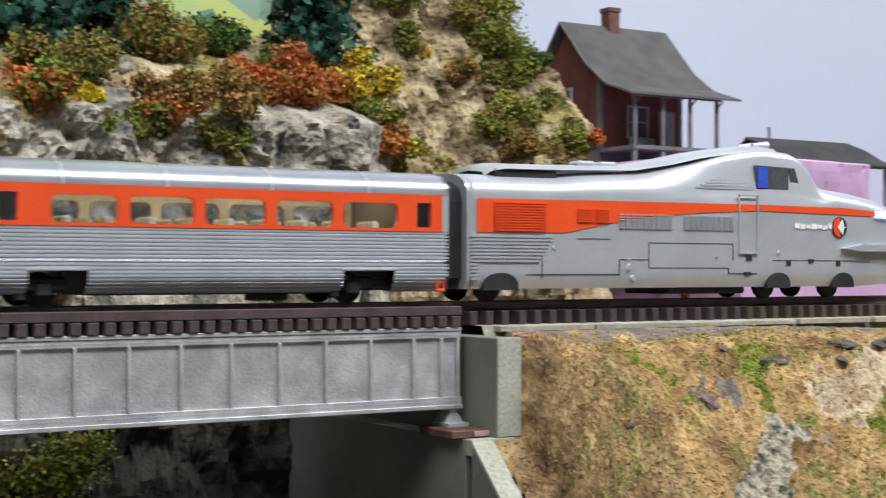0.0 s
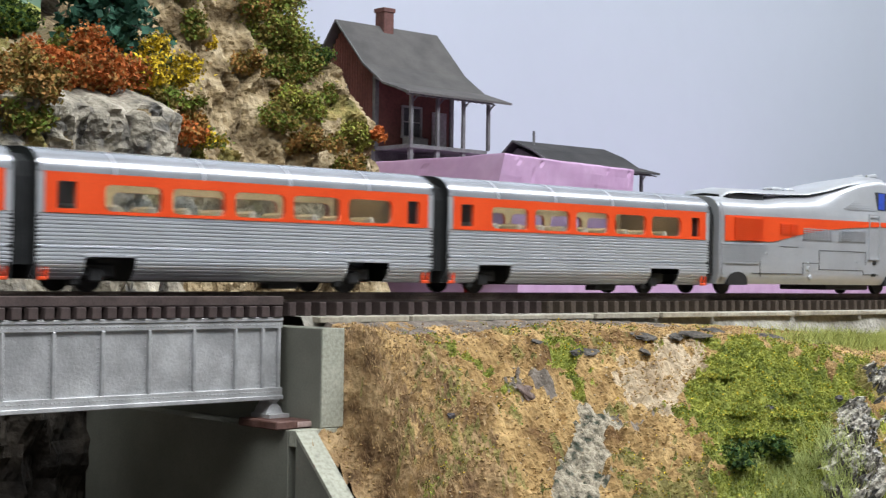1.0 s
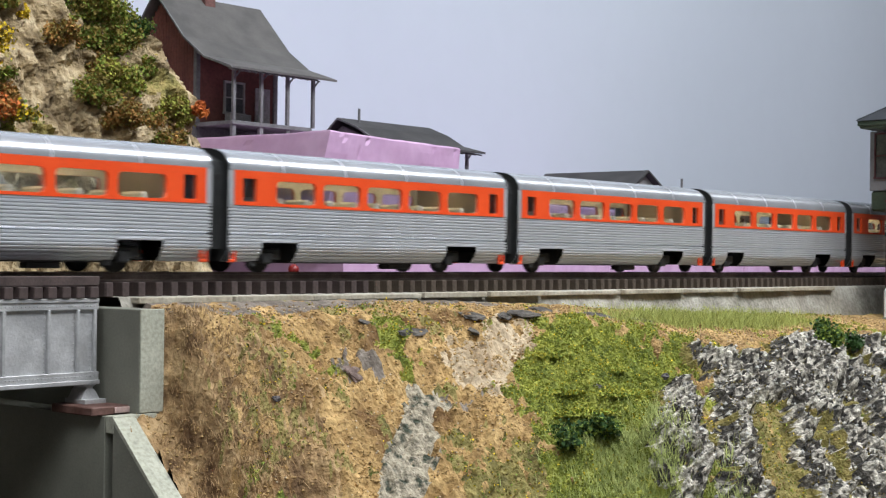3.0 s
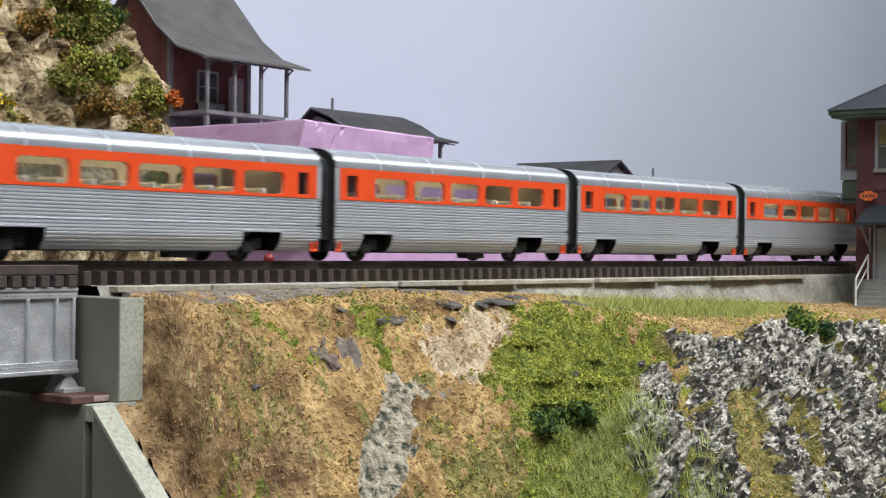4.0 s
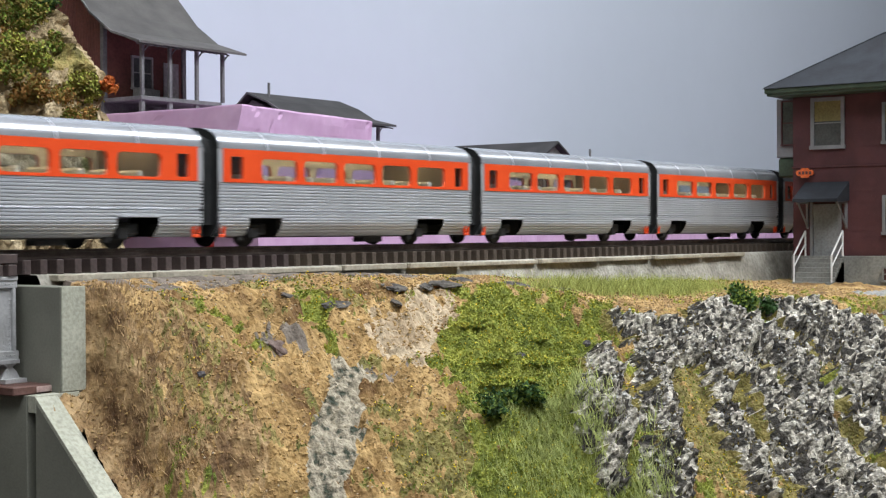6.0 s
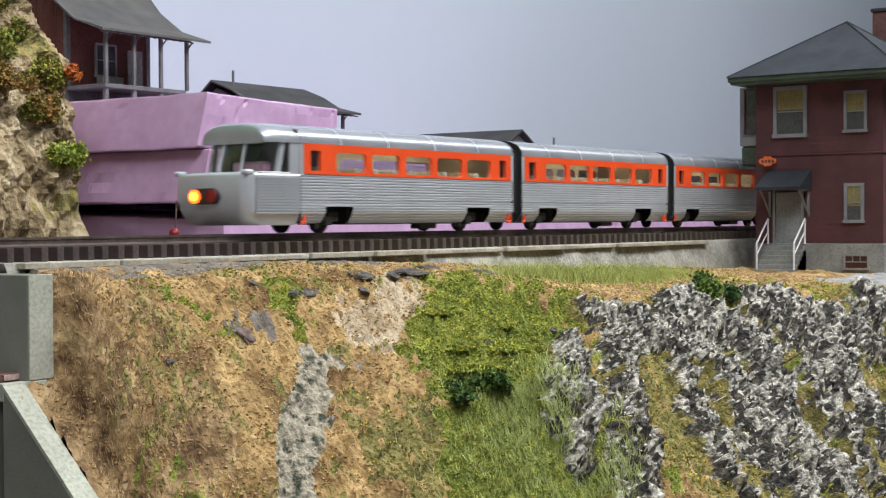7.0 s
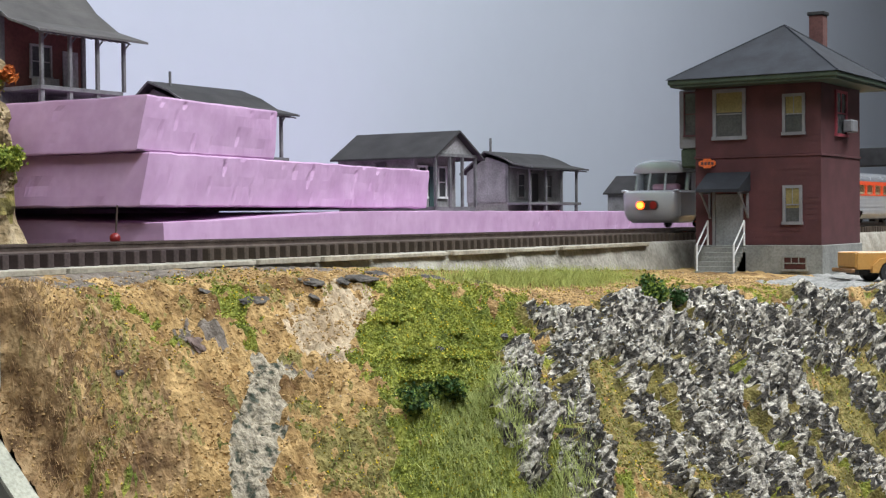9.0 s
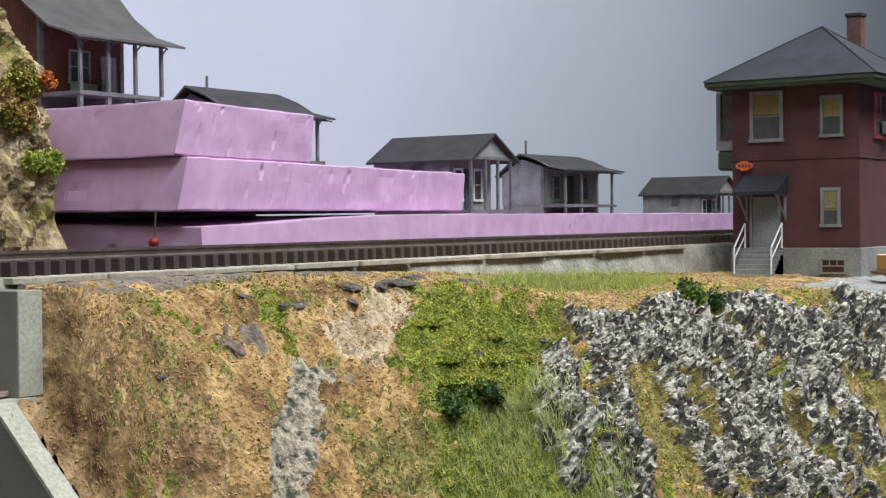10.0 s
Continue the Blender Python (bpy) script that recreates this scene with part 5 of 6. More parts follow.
L_ = LEAF
for k, (x, z, r, m, lab) in enumerate((
    (0.000, 0.0700, 0.016, [L_["orange"], L_["orange"], L_["rust"]], "rusty orange autumn bush above the ledge"),
    (-0.020, 0.0740, 0.010, [L_["orange"]], "small rusty orange bush on the ledge"),
    (0.028, 0.0720, 0.016, [L_["yellow"], L_["yellow"], L_["olive"]], "bright yellow autumn bush above the ledge"),
    (-0.055, 0.0620, 0.012, [L_["rust"], L_["olive"]], "brown and olive bush between rocks"),
    (-0.062, 0.0560, 0.010, [L_["orange"], L_["rust"]], "rusty orange bush by pale rocks"),
    (-0.090, 0.0720, 0.016, [L_["olive"], L_["rust"], L_["green"]], "olive and brown undergrowth on the cliff"),
    (-0.104, 0.0600, 0.012, [L_["orange"], L_["green"]], "orange and green bush at the cliff foot"),
    (-0.110, 0.0900, 0.016, [L_["olive"], L_["yellow"]], "olive and yellow bush on the cliff"),
    (-0.084, 0.0640, 0.005, [L_["yellow"]], "small bright yellow flower clump"),
    (-0.045, 0.0860, 0.018, [L_["olive"], L_["rust"], L_["green"]], "olive brown bush below the trees"),
    (-0.010, 0.0940, 0.014, [L_["green"], L_["dark"]], "dark green undergrowth below the fir"),
    (0.040, 0.0520, 0.009, [L_["olive"], L_["green"], L_["yellow"]], "olive shrub in a rock cleft"),
    (0.155, 0.1120, 0.020, [L_["olive"], L_["green"], L_["bright"]], "green and olive shrubs high on the cliff"),
    (0.140, 0.1260, 0.016, [L_["olive"], L_["rust"], L_["green"]], "brown and green shrubs on the cliff top"),
    (0.170, 0.1010, 0.013, [L_["olive"], L_["green"]], "olive shrubs on the cliff shoulder"),
    (0.112, 0.1080, 0.005, [L_["yellow"]], "yellow sprig on the cliff face"),
    (0.158, 0.0800, 0.012, [L_["bright"], L_["olive"], L_["green"]], "yellow-green bush in a cliff cleft"),
    (0.150, 0.0620, 0.009, [L_["rust"], L_["olive"]], "reddish brown bush at the cliff foot"),
    (0.190, 0.0670, 0.011, [L_["bright"], L_["olive"]], "yellow-green bush by the cliff end"),
    (0.203, 0.0720, 0.005, [L_["orange"]], "small red-orange bush at the cliff end"),
    (0.196, 0.0300, 0.011, [L_["green"], L_["bright"]], "green bush low on the cliff end"),
    (0.095, 0.1320, 0.020, [L_["olive"], L_["green"], L_["bright"]], "mixed green shrubs on the cliff top"),
    (0.060, 0.1240, 0.018, [L_["olive"], L_["green"], L_["rust"]], "olive and rusty shrubs on the cliff top"),
    (-0.100, -0.0600, 0.020, [L_["bright"], L_["green"], L_["olive"]], "bright green bushes in the ravine"),
    (-0.150, -0.0500, 0.022, [L_["bright"], L_["green"], L_["rust"]], "bright green and rusty bushes in the ravine"),
)):
    cliff_bush(x, z, r, m, 8500 if r > 0.009 else 2400, lab, 50 + k, (0.0004, 0.0009))
brng = random.Random(9)
KINDS = ((["olive", "green"], "olive green brush clinging to the cliff"), (["rust", "olive"], "rusty brown brush clinging to the cliff"), (["bright", "olive"], "yellow-green brush clinging to the cliff"), (["green", "dark"], "dark green brush clinging to the cliff"), (["orange", "rust"], "orange brush clinging to the cliff"))
for k in range(64):
    x = brng.uniform(-0.17, 0.20)
    z = brng.uniform(0.045, 0.150)
    if z > cliff_top(x) - 0.006 or 0.045 < x < 0.135 and brng.random() < 0.7 or z > np.interp(x, [-0.2, 0.12, 0.20], [0.16, 0.145, 0.09]):
        continue
    m_, lab = KINDS[brng.choice((0, 0, 0, 1, 1, 2, 3, 4))]
    cliff_bush(x, z, brng.uniform(0.006, 0.012), [L_[q] for q in m_], 2600, lab, 200 + k, (0.0004, 0.0009))
for k, (x, z, r) in enumerate(((-0.078, 0.050, 0.010), (-0.030, 0.050, 0.008), (0.004, 0.052, 0.011), (-0.060, 0.080, 0.007), (0.110, 0.112, 0.010))):
    stone("boulder", (x, cliff_y(x, z) + 0.001, z), (r, r * 0.6, r * 0.75), LEDGE if z < 0.09 else CLIFF, "weathered pale boulder set in the cliff", k + 2, "boulder")


def fir(x, y, z, h, r, seed):
    rnd = np.random.default_rng(seed)
    ob = thing("fir_tree", "dark blue-green fir tree with drooping branches", "tree", pose(x, y, z), "trees on the cliff")
    part("trunk", cyl((0, 0, -0.004), (0, 0, h), h * 0.022, 8, h * 0.004), BARK, ob, "dark brown trunk")
    pts = []
    br = bmesh.new()
    for k in range(46):
        u = 0.10 + 0.88 * k / 45
        for a in rnd.uniform(0, 6.28, 5):
            ln = r * (1.05 - u) * rnd.uniform(0.7, 1.15)
            tip = np.array((math.cos(a) * ln, math.sin(a) * ln, u * h - ln * 0.35))
            if k % 3 == 0:
                cyl((0, 0, u * h), tuple(tip), 0.0004, 4, 0.0001, br)
            t = rnd.uniform(0.15, 1.0, (16, 1))
            pts.append(np.array((0, 0, u * h)) * (1 - t) + tip * t + rnd.normal(size=(16, 3)) * r * 0.05)
    part("branches", br, BARK, ob)
    o = leaf_mesh("needles", np.concatenate(pts), (0.0010, 0.0024), LEAF["fir"], rnd)
    o.parent = ob


fir(0.020, cliff_y(0.020, 0.083) + 0.004, 0.083, 0.085, 0.026, 1)
fir(-0.092, cliff_y(-0.092, 0.080) + 0.004, 0.078, 0.095, 0.022, 2)
fir(-0.060, cliff_y(-0.060, 0.090) + 0.003, 0.088, 0.08, 0.020, 3)
# painted woodland on the wall behind the cliff
PAINT = bpy.data.materials.new("painted_woodland")
PAINT.use_nodes = True
nt = PAINT.node_tree
tc, vo, rp_ = nt.nodes.new("ShaderNodeTexCoord"), nt.nodes.new("ShaderNodeTexVoronoi"), nt.nodes.new("ShaderNodeValToRGB")
vo.inputs["Scale"].default_value = 55
el = rp_.color_ramp.elements
el[0].color, el[1].color = (0.10, 0.30, 0.17, 1), (0.22, 0.10, 0.07, 1)
for p, c in ((0.25, (0.20, 0.45, 0.30, 1)), (0.45, (0.55, 0.56, 0.16, 1)), (0.6, (0.40, 0.52, 0.42, 1)), (0.8, (0.05, 0.16, 0.08, 1))):
    el.new(p).color = c
sp = nt.nodes.new("ShaderNodeSeparateColor")
nt.links.new(tc.outputs["Object"], vo.inputs["Vector"])
nt.links.new(vo.outputs["Color"], sp.inputs["Color"])
nt.links.new(sp.outputs[0], rp_.inputs["Fac"])
nt.links.new(rp_.outputs["Color"], nt.nodes["Principled BSDF"].inputs["Base Color"])
nt.nodes["Principled BSDF"].inputs["Roughness"].default_value = 0.9
tagged(mesh_ob("backdrop_mural", bx(-1.2, 0.10, 0.335, 0.340, -0.13, 0.60), PAINT), "painted autumn woodland panel behind the cliff", "mural", kind="structure")

# track ties on the hillside, each a piece
tie_a = part("tie", bx(-0.00125, 0.00125, -0.0150, 0.0150, -0.0068, -0.0026, 0.0002), TIE, track)
tie_a.location.x = 0.0000
tie_b = part("tie", bx(-0.00120, 0.00120, -0.0150, 0.0150, -0.0068, -0.0026, 0.0002), TIE2, track)
tie_b.location.x = 0.1110
for k in range(1, 190):
    x = -0.006 + k * 0.00585
    o = (tie_a if x < 0.108 else tie_b).copy()
    scene.collection.objects.link(o)
    o.location = (x, 0.0003 * math.sin(k * 7.3), 0)
    o.rotation_euler.z = 0.012 * math.sin(k * 3.7)
far = bmesh.new()
for k in range(190, 445):
    x = -0.006 + k * 0.00585
    bx(x - 0.0012, x + 0.0012, -0.015, 0.015, -0.0068, -0.0026, 0, far)
tagged(part("far_ties", far, TIE2, track), "brown ties further along the track", kind="stuff")

# ---- buildings ----
def window(parent, axis, at, a, b, z0, z1, out, trim, bars=(1, 1), blind=0.0, t=0.0008, glass=None):
    """A framed window on the wall at x or y = at, facing out (-1 or 1)."""
    def put(name, u0, u1, c, d, e0, e1, m, par, label=""):
        lo, hi = min(at + out * e0, at + out * e1), max(at + out * e0, at + out * e1)
        return part(name, bx(lo, hi, u0, u1, c, d) if axis == "x" else bx(u0, u1, lo, hi, c, d), m, par, label)
    w = put("window", a, b, z0, z1, 0.0, 0.0004, glass or DARKGLASS, parent, "dark window pane")
    put("frame", a - t, a + t * 0.2, z0 - t, z1 + t, 0.0, 0.0011, trim, w)
    put("frame", b - t * 0.2, b + t, z0 - t, z1 + t, 0.0, 0.0011, trim, w)
    put("frame", a + t * 0.2, b - t * 0.2, z1 - t * 0.2, z1 + t, 0.0, 0.0010, trim, w)
    put("sill", a - t * 1.3, b + t * 1.3, z0 - t * 1.2, z0, 0.0, 0.0017, trim, w)
    zm = (z0 + z1) / 2
    put("mullion", a + t * 0.2, b - t * 0.2, zm - 0.0003, zm + 0.0003, 0.0004, 0.0009, trim, w)
    for k in range(1, bars[0] + 1):
        u = a + (b - a) * k / (bars[0] + 1)
        if bars[0]:
            put("glazing_bar", u - 0.0002, u + 0.0002, zm + 0.0003 if bars[1] else z0, z1 - t * 0.2, 0.0004, 0.0008, trim, w)
    if blind > 0:
        put("blind", a + t * 0.3, b - t * 0.3, z1 - (z1 - z0) * blind, z1 - t * 0.2, 0.0004, 0.00055, BLIND, w, "yellow window blind")
    return w


# interlocking tower beside the track
TX0, TX1, TY0, TY1 = 0.475, 0.541, -0.1030, -0.0350
ZG, ZF, ZM, ZT = -0.0300, -0.0088, 0.0368, 0.0742
tower = thing("signal_tower", "maroon brick signal tower with slate hipped roof", "signal tower")
part("foundation", bx(TX0 - 0.001, TX1 + 0.001, TY0 - 0.001, TY1 + 0.001, ZG, ZF, 0.0003), STONE_BASE, tower, "grey stone foundation")
part("lower_wall", bx(TX0, TX1, TY0, TY1, ZF, ZM, 0.0002), BRICK, tower, "maroon brick wall")
part("belt_course", bx(TX0 - 0.0006, TX1 + 0.0006, TY0 - 0.0006, TY1 + 0.0006, ZM, ZM + 0.0012, 0.0002), BRICK, tower)
part("upper_wall", bx(TX0, TX1, TY0, TY1, ZM + 0.0012, ZT, 0.0002), BRICK, tower)
cz_ = bmesh.new()
for k in range(28):
    z = ZF + 0.0012 + k * 0.00290
    if abs(z - ZM) > 0.002:
        bx(TX0 - 0.00012, TX0 + 0.0005, TY0 - 0.0001, TY1 + 0.0001, z, z + 0.0026, 0, cz_)
tagged(part("brick_course", cz_, BRICK, tower), "fine brick courses", kind="stuff")
EX0, EX1, EY0, EY1 = 0.459, 0.557, -0.1165, -0.0260
part("soffit", bx(EX0 + 0.001, EX1 - 0.001, EY0 + 0.001, EY1 - 0.001, ZT, ZT + 0.0012), GREEN_TRIM, tower)
part("fascia", bx(EX0, EX1, EY0, EY1, ZT + 0.0012, ZT + 0.0038, 0.0003), GREEN_TRIM, tower, "dark green eave fascia")
rm = bmesh.new()
ev = [rm.verts.new((x, y, ZT + 0.0038)) for x, y in ((EX0 - 0.0008, EY0 - 0.0008), (EX1 + 0.0008, EY0 - 0.0008), (EX1 + 0.0008, EY1 + 0.0008), (EX0 - 0.0008, EY1 + 0.0008))]
xm, ym = (EX0 + EX1) / 2, (EY0 + EY1) / 2
r0, r1 = rm.verts.new((xm, -0.0725, 0.1085)), rm.verts.new((xm + 0.004, -0.0725, 0.1085))
for f in ((ev[0], ev[1], r1, r0), (ev[1], ev[2], r1), (ev[2], ev[3], r0, r1), (ev[3], ev[0], r0)):
    rm.faces.new(f)
rm.faces.new(ev[::-1])
part("roof", rm, SHINGLE, tower, "dark slate hipped roof")
for p in ((EX0, EY0), (EX0, EY1), (EX1, EY0)):
    part("hip_ridge", cyl((p[0], p[1], ZT + 0.0042), (xm, -0.0725, 0.1086), 0.0005, 6), SHINGLE, tower)
part("chimney", bx(0.537, 0.5445, -0.0842, -0.0762, 0.0900, 0.1165, 0.0003), CHIMNEY, tower, "red brick chimney")
part("chimney_cap", bx(0.5362, 0.5453, -0.0850, -0.0754, 0.1165, 0.1185, 0.0003), BLACK, tower, "dark chimney cap")
part("vent_pipe", cyl((0.4925, -0.0835, 0.0885), (0.4925, -0.0835, 0.0945), 0.0011, 10), WHITE, tower, "white roof vent pipe")
window(tower, "x", TX0, -0.0617, -0.0466, 0.0483, 0.0715, -1, GREY_TRIM, (0, 1), 0.46, 0.0016)
window(tower, "x", TX0, -0.0937, -0.0843, 0.0493, 0.0677, -1, GREY_TRIM, (1, 1), 0.48, 0.0013)
window(tower, "x", TX0, -0.0920, -0.0843, 0.0033, 0.0207, -1, GREY_TRIM, (1, 1), 0.6, 0.0013)
window(tower, "x", TX0 - 0.001, -0.0955, -0.0838, -0.0212, -0.0150, -1, STONE_BASE, (2, 1), 0, 0.0008, material("dark_red_pane", (0.05, 0.012, 0.014), (0.075, 0.02, 0.022), 100, 0.3, 0, 0))
window(tower, "y", TY0, 0.4985, 0.5150, 0.0490, 0.0705, -1, material("red_sash", (0.25, 0.03, 0.05), (0.32, 0.05, 0.07), 100, 0.6), (1, 1), 0, 0.0012)
part("window_box", bx(0.5080, 0.5185, -0.1090, -0.1040, 0.0500, 0.0565, 0.0006), GREY_TRIM, tower, "grey box under the side window")
part("bay", bx(0.480, 0.523, TY1, TY1 + 0.0115, 0.0430, ZT, 0.0003), GREY_TRIM, tower, "grey trackside bay window")
part("bay_base", bx(0.4805, 0.5225, TY1, TY1 + 0.0110, 0.0325, 0.0429, 0.0010), GREEN_TRIM, tower)
window(tower, "x", 0.480, TY1 + 0.0014, TY1 + 0.0080, 0.0500, 0.0725, -1, BRICK, (0, 1), 0, 0.0006)
window(tower, "y", TY1 + 0.0115, 0.4930, 0.5180, 0.0490, 0.0725, 1, BRICK, (2, 1), 0, 0.0008)
part("door", bx(TX0 - 0.0007, TX0, -0.0598, -0.0462, -0.0090, 0.0180, 0.0002), GREY_DOOR, tower, "grey panelled door")
part("door_frame", bx(TX0 - 0.0010, TX0, -0.0614, -0.0599, -0.0090, 0.0195), GREY_TRIM, tower)
part("door_frame", bx(TX0 - 0.0010, TX0, -0.0460, -0.0445, -0.0090, 0.0195), GREY_TRIM, tower)
part("awning", prism([(TX0, 0.0295), (TX0 - 0.0165, 0.0205), (TX0 - 0.0165, 0.0188), (TX0, 0.0196)], "y", -0.0655, -0.0415), SHINGLE, tower, "small slate door canopy")
for y in (-0.0640, -0.0430):
    b = bmesh.new()
    prism([(TX0, 0.0195), (TX0 - 0.0140, 0.0190), (TX0 - 0.0132, 0.0178), (TX0 - 0.0012, 0.0182), (TX0 - 0.0012, 0.0060), (TX0, 0.0050)], "y", y - 0.0006, y + 0.0006, b)
    cyl((TX0 - 0.0008, y, 0.0065), (TX0 - 0.0128, y, 0.0186), 0.0006, 6, None, b)
    part("canopy_bracket", b, GREY_TRIM, tower, "grey canopy bracket")
for k in range(6):
    part("step", bx(TX0 - 0.0030 - 0.0026 * (k + 1), TX0 - 0.001, -0.0630, -0.0420, -0.0300, -0.0100 - 0.0024 * k, 0.0002), STONE_BASE, tower, "grey stone doorstep")
for y in (-0.0626, -0.0424):
    b = bmesh.new()
    cyl((TX0 - 0.0170, y, -0.0220), (TX0 - 0.0170, y, -0.0085), 0.0005, 6, None, b)
    cyl((TX0 - 0.0020, y, -0.0090), (TX0 - 0.0020, y, 0.0040), 0.0005, 6, None, b)
    cyl((TX0 - 0.0170, y, -0.0085), (TX0 - 0.0020, y, 0.0040), 0.0005, 6, None, b)
    cyl((TX0 - 0.0170, y, -0.0145), (TX0 - 0.0020, y, -0.0025), 0.0004, 6, None, b)
    part("stair_rail", b, WHITE, tower, "white metal stair rail")
sg = [(-0.0474 + 0.0094 * u, 0.0318 + 0.0050 * v) for u, v in ((0, 0.35), (0.12, 0.2), (0.25, 0.2), (0.3, 0), (0.7, 0), (0.75, 0.2), (0.88, 0.2), (1, 0.35), (1, 0.65), (0.88, 0.8), (0.75, 0.8), (0.7, 1), (0.3, 1), (0.25, 0.8), (0.12, 0.8), (0, 0.65))]
part("herald_sign", prism(sg, "x", TX0 - 0.0035, TX0 - 0.0025), SIGN, tower, "small orange herald sign")
part("sign_bracket", cyl((TX0 - 0.0030, -0.0427, 0.0342), (TX0 + 0.0005, -0.0427, 0.0342), 0.0005, 6), BLACK, tower)
for k in range(4):
    part("sign_bar", bx(TX0 - 0.0037, TX0 - 0.00355, -0.0464 + 0.0019 * k, -0.0451 + 0.0019 * k, 0.0335, 0.0351), CHIMNEY, tower)


def clapboard(x0, x1, y0, y1, z0, z1, m, parent, face):
    """Thin overlapping boards on one wall face ('x' or 'y' side nearest the aisle)."""
    bm = bmesh.new()
    n = max(6, int((z1 - z0) / 0.0016))
    for k in range(n):
        z = z0 + (z1 - z0) * k / n
        h = (z1 - z0) / n
        if face == "x":
            prism([(x0 - 0.0004, z), (x0, z), (x0, z + h)], "y", y0, y1, bm)
        else:
            prism([(y0 - 0.0004, z), (y0, z), (y0, z + h)], "x", x0, x1, bm)
    return tagged(part("siding", bm, m, parent, "horizontal board siding"), kind="stuff")


def porch_house(name, label, x, y, z, L, D, porch, floor, eave, knee, ridge, wall, roof, trim, posts, ov=0.007, upright=False, span=None, ovr=0.004):
    """Gabled house, ridge along x, gable to the west, porch to the south. y is the line of the porch posts."""
    h = thing(name, label, "house", pose(x, y, z), "model houses behind the track")
    yw, yb = porch, porch + D
    ym = yw + D / 2
    zw = knee - 0.0045
    part("foundation", bx(0.0005, L, yw + 0.0005, yb - 0.0005, 0.0, floor), STONE_BASE if wall is not REDWOOD else trim, h)
    part("wall", prism([(yw, floor), (yb, floor), (yb, zw - 0.006), (ym, ridge - 0.0045), (yw, zw)], "x", 0.0, L), wall, h, "board wall with gable")
    if not upright:
        clapboard(0.0, L, yw, yb, floor + 0.0005, zw, wall, h, "y")
    else:
        bm = bmesh.new()
        n = 26
        for k in range(n):
            u = yw + (yb - yw) * (k + 0.5) / n
            top = np.interp(u, [yw, ym, yb], [zw, ridge - 0.003, zw - 0.006])
            bx(-0.0003, 0.0, u - 0.0003, u + 0.0003, floor, float(top), 0, bm)
        tagged(part("batten", bm, wall, h), "fine vertical board joints", kind="stuff")
    part("corner_board", bx(-0.0008, 0.0022, yw - 0.0008, yw + 0.0016, floor, zw, 0.0002), trim, h, "grey corner board")
    part("corner_board", bx(L - 0.0022, L + 0.0008, yw - 0.0008, yw + 0.0010, floor, zw, 0.0002), trim, h)
    part("porch_floor", bx(0.0, L, -0.0012, yw, floor - 0.0022, floor, 0.0002), trim, h)
    for xs in np.linspace(*(span or (0.0045, L - 0.006)), posts):
        p = part("porch_post", bx(xs - 0.0010, xs + 0.0010, -0.0006, 0.0012, floor, eave - 0.0022, 0.0002), trim, h, "grey wooden porch post")
        part("brace", cyl((xs, 0.0003, eave - 0.0075), (xs + 0.0045, 0.0003, eave - 0.0030), 0.0005, 5), trim, p)
        part("pier", bx(xs - 0.0012, xs + 0.0012, -0.0004, 0.0016, 0.0, floor - 0.0022), trim, h)
    part("porch_beam", bx(-0.001, L + ovr - 0.009, -0.0006, 0.0012, eave - 0.0030, eave - 0.0014), trim, h)
    t = 0.0012
    prof = [(-0.0065, eave - 0.002), (yw * 0.55, (eave * 0.62 + knee * 0.38) - 0.0006), (yw + 0.004, knee + 0.002), (ym, ridge), (yb + 0.004, zw - 0.0065)]
    out = prof + [(a, b - t) for a, b in prof[::-1]]
    part("roof", prism(out, "x", -ov, L + ovr), roof, h, "weathered sheet roof")
    part("barge_board", prism(out, "x", -ov - 0.0008, -ov), trim, h)
    for k in range(14):
        xx = -ov + 0.003 + (L + ov - 0.002) * k / 13
        part("rafter_tail", cyl((xx, -0.0060, eave - 0.0042), (xx, yw - 0.001, knee - 0.0062), 0.0004, 4), trim, h)
    return h, yw, yb, ym


h1, yw, yb, ym = porch_house("red_house", "red board house with grey porch on the top terrace", 0.260, 0.229, 0.0646, 0.058, 0.058, 0.0280, 0.0115, 0.0410, 0.0555, 0.0845, REDWOOD, TARROOF, OLDWOOD, 4, 0.005, True, (0.002, 0.060), 0.014)
part("chimney", bx(0.0270, 0.0345, ym - 0.0040, ym + 0.0040, 0.0790, 0.0945, 0.0003), CHIMNEY, h1, "dull red brick chimney")
part("chimney_top", bx(0.0264, 0.0351, ym - 0.0046, ym + 0.0046, 0.0925, 0.0950, 0.0002), CHIMNEY, h1)
window(h1, "x", 0.0, 0.0530, 0.0640, 0.0225, 0.0460, -1, PALEWOOD, (1, 1), 0, 0.0012)
window(h1, "y", yw, 0.0200, 0.0330, 0.0190, 0.0350, -1, PALEWOOD, (1, 1), 0, 0.0010)
part("door", bx(0.0420, 0.0530, yw - 0.0008, yw, 0.0130, 0.0340, 0.0002), PALEWOOD, h1, "pale weathered door")
part("bench", bx(0.0190, 0.0345, yw - 0.0060, yw - 0.0012, 0.0130, 0.0180, 0.0004), PALEWOOD, h1)
h2, yw, yb, ym = porch_house("small_house", "small grey house with dark roof half behind foam board", 0.3840, 0.2285, 0.0390, 0.076, 0.040, 0.020, 0.006, 0.0345, 0.0420, 0.0500, OLDWOOD, DARKROOF, OLDWOOD, 4, 0.004)
part("chimney", cyl((0.008, ym - 0.006, 0.044), (0.008, ym - 0.006, 0.0560), 0.0008, 8), OLDWOOD, h2, "thin stove pipe")
